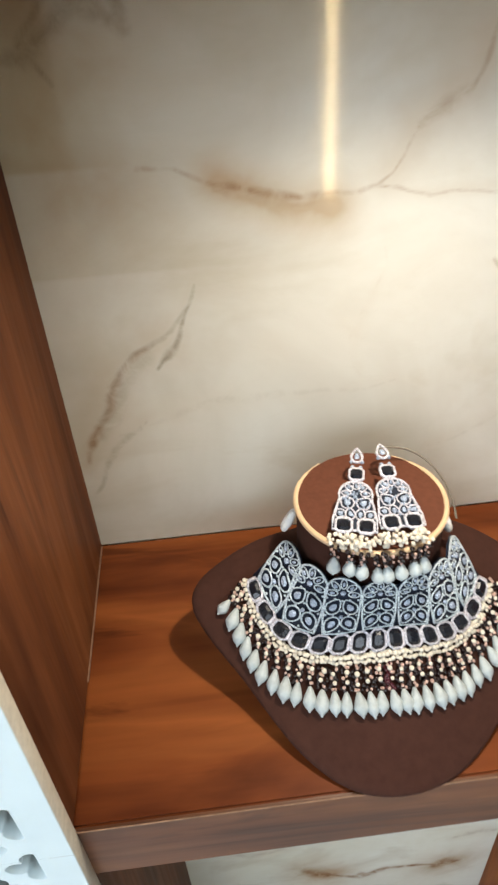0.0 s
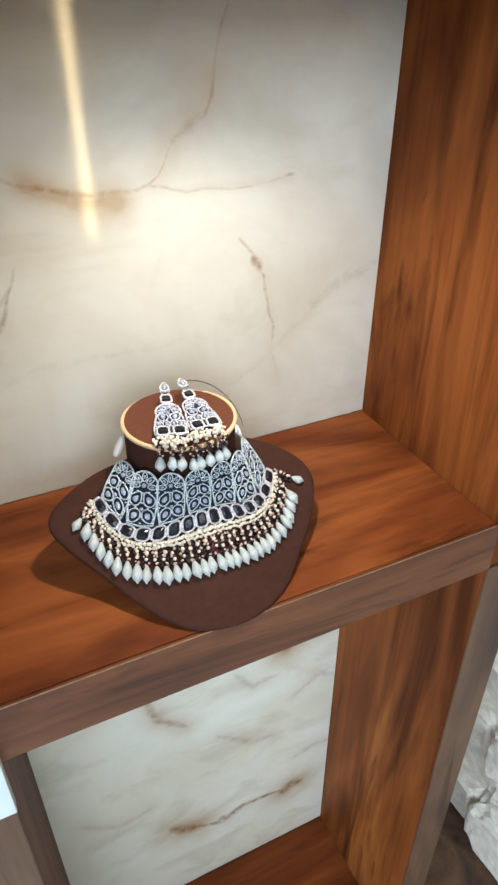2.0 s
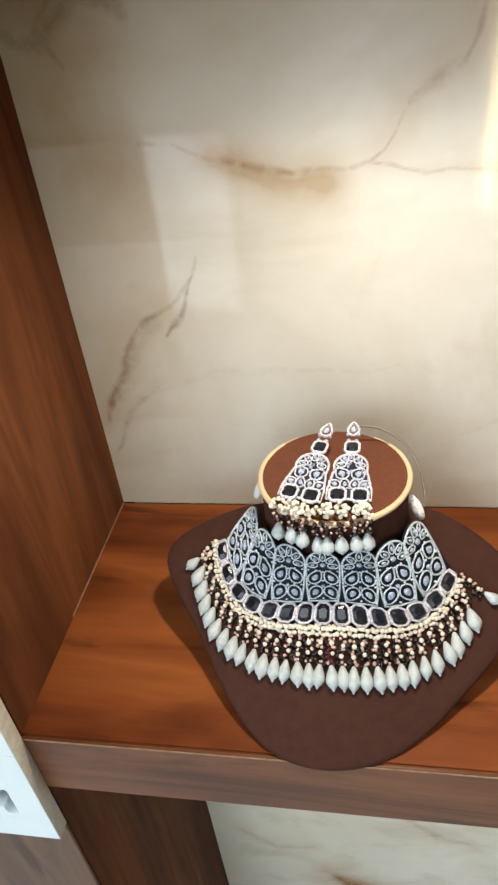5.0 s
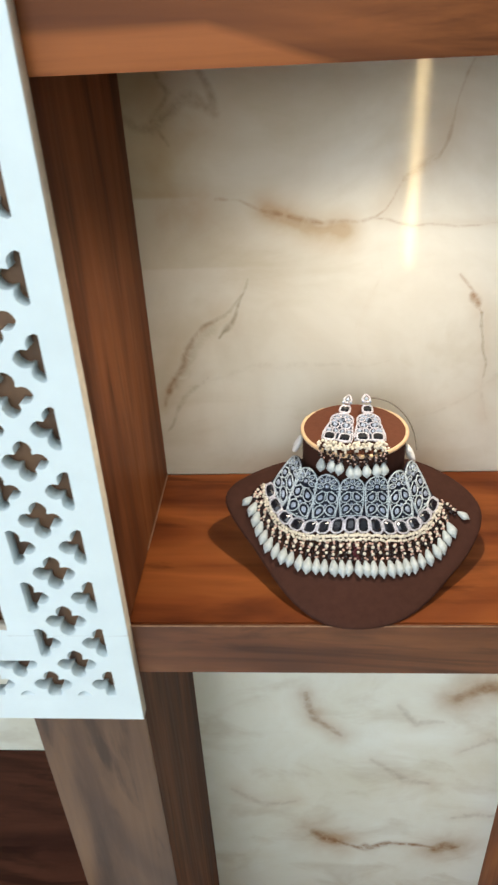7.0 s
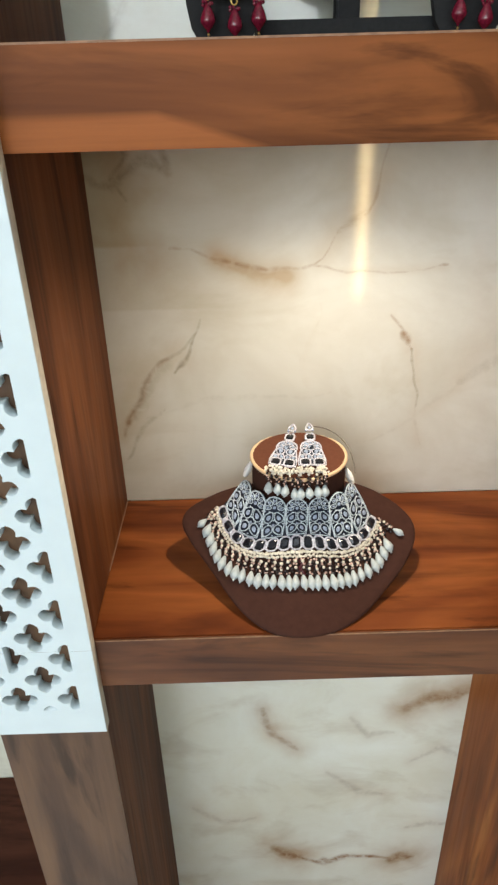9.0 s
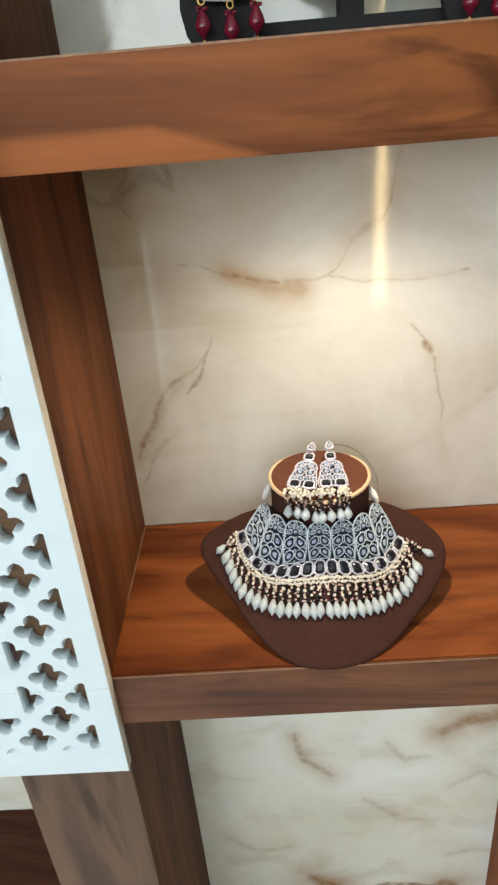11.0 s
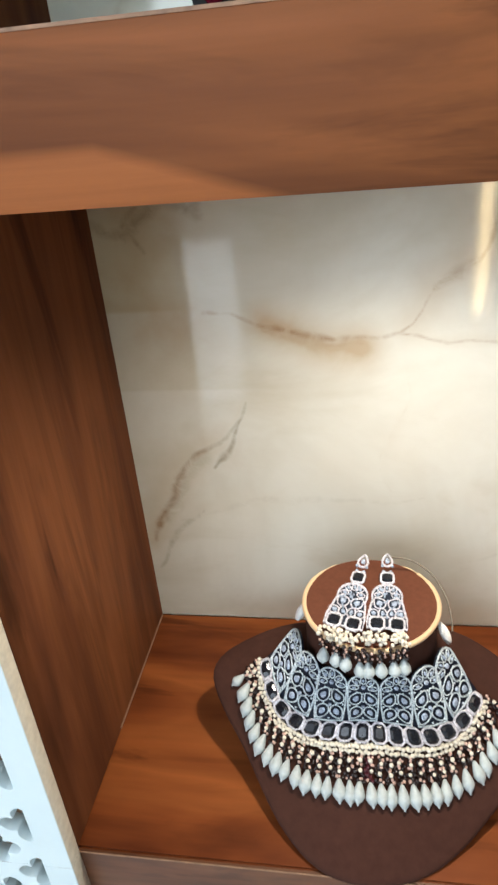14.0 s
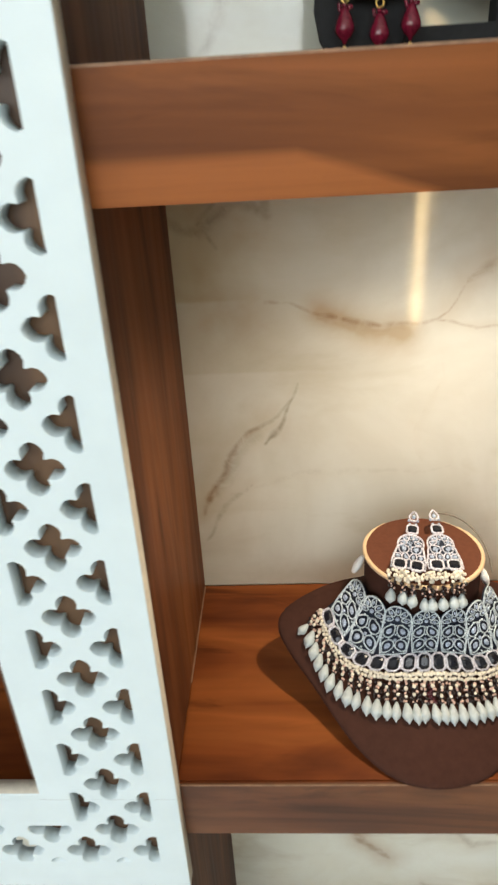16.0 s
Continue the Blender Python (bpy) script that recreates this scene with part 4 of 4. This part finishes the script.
def bust_earring(top_at, low_at, name_label):
    """Stud and stone above a spreading floral plate with two stones, pearls and drops over the rim."""
    base = Vector(low_at)
    ob = empty("drop_earring", base, name_label, "earring", "earrings on the bust")
    m = Matrix.Translation(-base) @ frame_matrix(low_at, (1, 0, 0), Vector(top_at) - Vector(low_at)) @ Matrix.Diagonal((0.93, 1, 1, 1))
    h = (Vector(top_at) - Vector(low_at)).length
    rims, gems = Mesh(), Mesh()
    dome = [(0.0122 * math.cos(math.pi * k / 10), 0.0335 + 0.0115 * math.sin(math.pi * k / 10)) for k in range(11)]
    body = [(-0.0158, 0.003), (0.0158, 0.003), (0.0156, 0.012), (0.0142, 0.017), (0.0132, 0.0235), (0.0118, 0.0285)] + dome + [(-0.0118, 0.0285), (-0.0132, 0.0235), (-0.0142, 0.017), (-0.0156, 0.012)]
    Mesh().slab(body, 0.0014, m).make("plate", enamel, ob, "", False)
    for k in range(5):
        a = radians(-4 + 47 * k)
        motif(rims, gems, m, 0.0070 * math.cos(a), 0.0345 + 0.0066 * math.sin(a), 0.0021, 0.0034, 0.0, math.degrees(a) - 90, 0.0007)
    for cx, cy, rx, ry, tip, turn in ((-0.0058, 0.0255, 0.0050, 0.0050, 0.6, 40), (0.0058, 0.0255, 0.0050, 0.0050, 0.6, -40), (-0.0106, 0.0158, 0.0038, 0.0040, 0.4, 60),
                                      (0.0106, 0.0158, 0.0038, 0.0040, 0.4, -60), (-0.0034, 0.0160, 0.0035, 0.0042, 0.4, 10), (0.0036, 0.0160, 0.0035, 0.0042, 0.4, -10)):
        motif(rims, gems, m, cx, cy, rx, ry, tip, turn, 0.0008)
    for k in range(40):
        y = rng.uniform(0.012, 0.043)
        half = float(np.interp(y, [0.012, 0.03, 0.043], [0.0135, 0.0110, 0.0060]))
        gems.slab(ring_points(0.0009, 0.0009, 6), 0.0010, m @ pose(rng.uniform(-half, half), y, 0.0014), 0.0006)
    rims.tube(body, 0.0010, 5, True, m @ pose(0, 0, 0.0016))
    motif(rims, gems, m, 0, h - 0.0065, 0.0044, 0.0056, 0.8, 0, 0.0014)
    for side in (-1, 1):
        gems.slab(ring_points(0.0017, 0.0017, 6), 0.001, m @ pose(side * 0.0030, 0.0585, 0.001), 0.001)
    for side in (-1, 1):
        gems.slab(ring_points(0.0014, 0.0014, 6), 0.001, m @ pose(side * 0.0042, h - 0.011, 0.001), 0.001)
    tagged(rims.make("pave_rim", silver, ob), kind="stuff")
    tagged(gems.make("crystal_setting", crystal, ob, "", False), kind="stuff")
    set_stone(m @ pose(0, 0.0515, 0.0005), 0.0092, 0.0096, ob)
    for side in (-1, 1):
        set_stone(m @ pose(side * 0.0079, 0.0058, 0.0014), 0.0100, 0.0098, ob)
    small = Mesh()
    for k in range(84):
        small.ball(m @ Vector((rng.uniform(-0.0180, 0.0180), rng.uniform(-0.0098, -0.0005), rng.uniform(-0.003, 0.0032))), rng.uniform(0.0012, 0.0017))
    tagged(small.make("pearl_band", pearl_mat, ob, "row of small cream pearls"), kind="stuff")
    front, dark, fine = -(CY - NECK_R - 0.005), Mesh(), Mesh()
    for k in range(4):
        x = low_at[0] + 0.0088 * (k - 1.5) + rng.uniform(-0.001, 0.001)
        y = -max(front - abs(x - CX) ** 2 / (2 * NECK_R), 0.1)
        z = low_at[2] - 0.006
        for i in range(8):
            dark.ball(Vector((x + rng.uniform(-0.0032, 0.0032), y - rng.uniform(0.0, 0.002), z + 0.001 - 0.0015 * i)) - base, rng.uniform(0.0013, 0.0018))
        for i in range(4):
            fine.ball(Vector((x + rng.uniform(-0.0034, 0.0034), y - 0.0024, z - 0.0026 * i)) - base, rng.uniform(0.0008, 0.0012))
        a = Vector((x, y - 0.001, z - 0.0085 + rng.uniform(-0.003, 0.0015))) - base
        Mesh().add(DROP, drop_matrix(a, a + Vector((rng.uniform(-0.002, 0.002), -0.002, -0.014)), 0.0150) @ Matrix.Diagonal((1.2, 1.2, 1, 1))).make("drop", drop_mat, ob, "milky white teardrop bead")
    tagged(dark.make("bead_fringe", bead_mat, ob, "tiny black glass beads"), kind="stuff")
    tagged(fine.make("bead_fringe", rose_gold, ob, "tiny rose gold beads"), kind="stuff")
    return ob


bust_earring((0.2205, -0.093, 1.3555), (0.2025, -0.165, 1.3445), "black and crystal drop earring lying on the bust top")
bust_earring((0.2385, -0.090, 1.3545), (0.2355, -0.1655, 1.3440), "black and crystal drop earring with pearls beside its twin")

# ---------------------------------------------------------------- upper shelf: black stand and ruby earrings
UP = 1.731
stand = empty("black_display_stand", (0.266, -0.065, UP), "black velvet necklace board on a low black base", "display stand")
o = (0.266, -0.065, UP)
part("base", box(0.186, 0.352, -0.108, -0.02, UP, UP + 0.018, 0.002, o), black_velvet, stand)
part("stem", box(0.256, 0.277, -0.078, -0.055, UP + 0.018, UP + 0.044, 0.002, o), black_velvet, stand)
board = [(0.11 * math.sin(math.pi * k / 24) * (0.55 + 0.45 * math.cos(math.pi * k / 24 * 0.5)) * (1 if i == 0 else -1), 0.21 * (1 - math.cos(math.pi * k / 24)) / 2) for i in (0, 1) for k in (range(25) if i == 0 else range(23, 0, -1))]
heart = Mesh().slab([(0.84 * x * (1.0 if y > 0.1 else 0.75 + 0.25 * y / 0.1), y) for x, y in board], 0.014, pose(0.001, -0.012, 0.037, 80, 0, 0))
heart.make("board", black_velvet, stand, "", False)


def ruby_earring(x, y):
    """A fan of pale stones with a gold medallion and three ruby drops, hung on a black card."""
    at = Vector((x, y, UP + 0.0004))
    card = empty("earring_card", at, "narrow black velvet earring card with rounded foot", "display card", "earring cards")
    card.scale = (1.42, 1.42, 1.42)
    shape = [(-0.015, 0.0), (0.013, 0.0), (0.018, 0.008), (0.0195, 0.02), (0.0185, 0.045), (0.018, 0.11), (-0.019, 0.11), (-0.0205, 0.045), (-0.0225, 0.02), (-0.020, 0.008)]
    Mesh().slab(shape, 0.006, pose(0, 0.006, 0, 84, 0, 0)).make("card", black_velvet, card, "", False)
    ear = empty("ruby_earring", at + Vector((0.005, -0.010, 0.0312)), "gold earring with pale stones and ruby drops on black card", "earring", "ruby earrings")
    ear.scale = (1.42, 1.42, 1.42)
    m = pose(0, 0, 0, 84, 0, 0)
    fan = [(-0.0190, 0.004), (-0.012, 0.0012), (0, 0), (0.012, 0.0012), (0.0190, 0.004), (0.0145, 0.03), (0.0115, 0.044), (-0.0115, 0.044), (-0.0145, 0.03)]
    Mesh().tube(fan, 0.0007, 5, True, m @ pose(0, 0, 0.002)).make("rim", silver, ear, "fine silver rim")
    Mesh().slab([(0.95 * p, q) for p, q in fan], 0.0012, m).make("plate", black_velvet, ear, "", False)
    for row, (count, half, up) in enumerate(((6, 0.0152, 0.0058), (4, 0.0135, 0.0145), (4, 0.0125, 0.0225))):
        for k in range(count):
            px = -half + 2 * half * k / (count - 1)
            inner = row and k in (1, 2)
            Mesh().slab(ring_points(0.0027 if not row else 0.0032, 0.0040, 8, 0.3), 0.0012, m @ pose(px, up - (0.0035 if inner else 0) + (0 if row else 0.06 * px * px / 0.016), 0.0012, 0, 0, 180 if not row else 0), 0.0014).make("pale_stone", polki, ear, "", False)
    Mesh().tube(ring_points(0.0112, 0.0115, 24), 0.0007, 5, True, m @ pose(0, 0.0375, 0.003)).make("medallion_ring", silver, ear)
    relief = Mesh().slab(ring_points(0.0082, 0.0056, 12), 0.0022, m @ pose(0.001, 0.0395, 0.002), 0.002)
    for px, py, rx, ry in ((-0.0062, 0.041, 0.0034, 0.004), (-0.004, 0.0335, 0.0016, 0.004), (0.0005, 0.0335, 0.0015, 0.0036), (0.0058, 0.0338, 0.0018, 0.004)):
        relief.slab(ring_points(rx, ry, 10), 0.002, m @ pose(px, py, 0.002), 0.001)
    relief.make("medallion", gold, ear, "raised gold medallion", False)
    for px, py in ((-0.0135, 0.0028), (0.0015, 0.0), (0.0150, 0.0028)):
        hoop = m @ Vector((px, py - 0.0022, 0.002))
        link = Mesh().tube(ring_points(0.0017, 0.0019, 10), 0.0004, 4, True, m @ pose(px, py - 0.002, 0.002)).make("link", gold, ear)
        small = Mesh()
        for i in range(7):
            q = 2 * math.pi * i / 7
            small.ball(hoop + Vector((0.0026 * math.cos(q), 0.0022 * math.sin(q) - 0.001, -0.0035 + 0.0008 * math.sin(3 * q))), 0.0010)
        tagged(small.make("ruby_bead_cluster", ruby, link, "tiny red beads"), kind="stuff")
        Mesh().add(DROP, Matrix.Translation(hoop + Vector((0, -0.001, -0.003))) @ Matrix.Diagonal((0.0165, 0.0165, 0.0145, 1))).make("ruby_drop", ruby, link, "dark ruby teardrop")
        Mesh().ball(hoop + Vector((0, -0.001, -0.0183)), 0.0008).make("end_bead", gold, link)
    return card


ruby_earring(0.160, -0.128)
ruby_earring(0.360, -0.128)

# ---------------------------------------------------------------- rough white stones on the base beside the unit
srng = random.Random(11)


def rough_stone(name, centre, size, parent, base):
    bm = bmesh.new()
    bmesh.ops.create_icosphere(bm, subdivisions=4, radius=1)
    off = Vector((srng.uniform(0, 50), srng.uniform(0, 50), srng.uniform(0, 50)))
    for v in bm.verts:
        c = v.co.copy()
        block = Vector([math.copysign(abs(t) ** 0.42, t) for t in c])
        d = 1 + 0.14 * noise.noise(1.7 * c + off) + 0.10 * noise.noise(4 * c + off) + 0.05 * noise.noise(11 * c + off)
        v.co = Vector([block[i] * size[i] * 0.56 * d for i in range(3)]) + centre - base
    return part(name, bm, stone_mat, parent, "", False)


pile_base = Vector((0.95, -0.18, 0.12))
pile = empty("stone_pile", pile_base, "stacked rough white stones on a low wooden base", "stones")
for level in range(4):
    for col in range(3):
        for deep in range(2):
            size = (0.16, 0.15, 0.125)
            c = Vector((0.885 + 0.14 * col + 0.03 * (level % 2) + 0.02 * deep, -0.235 + 0.145 * deep + srng.uniform(-0.01, 0.01), 0.12 + 0.062 + 0.118 * level))
            rough_stone("stone", c, size, pile, pile_base)
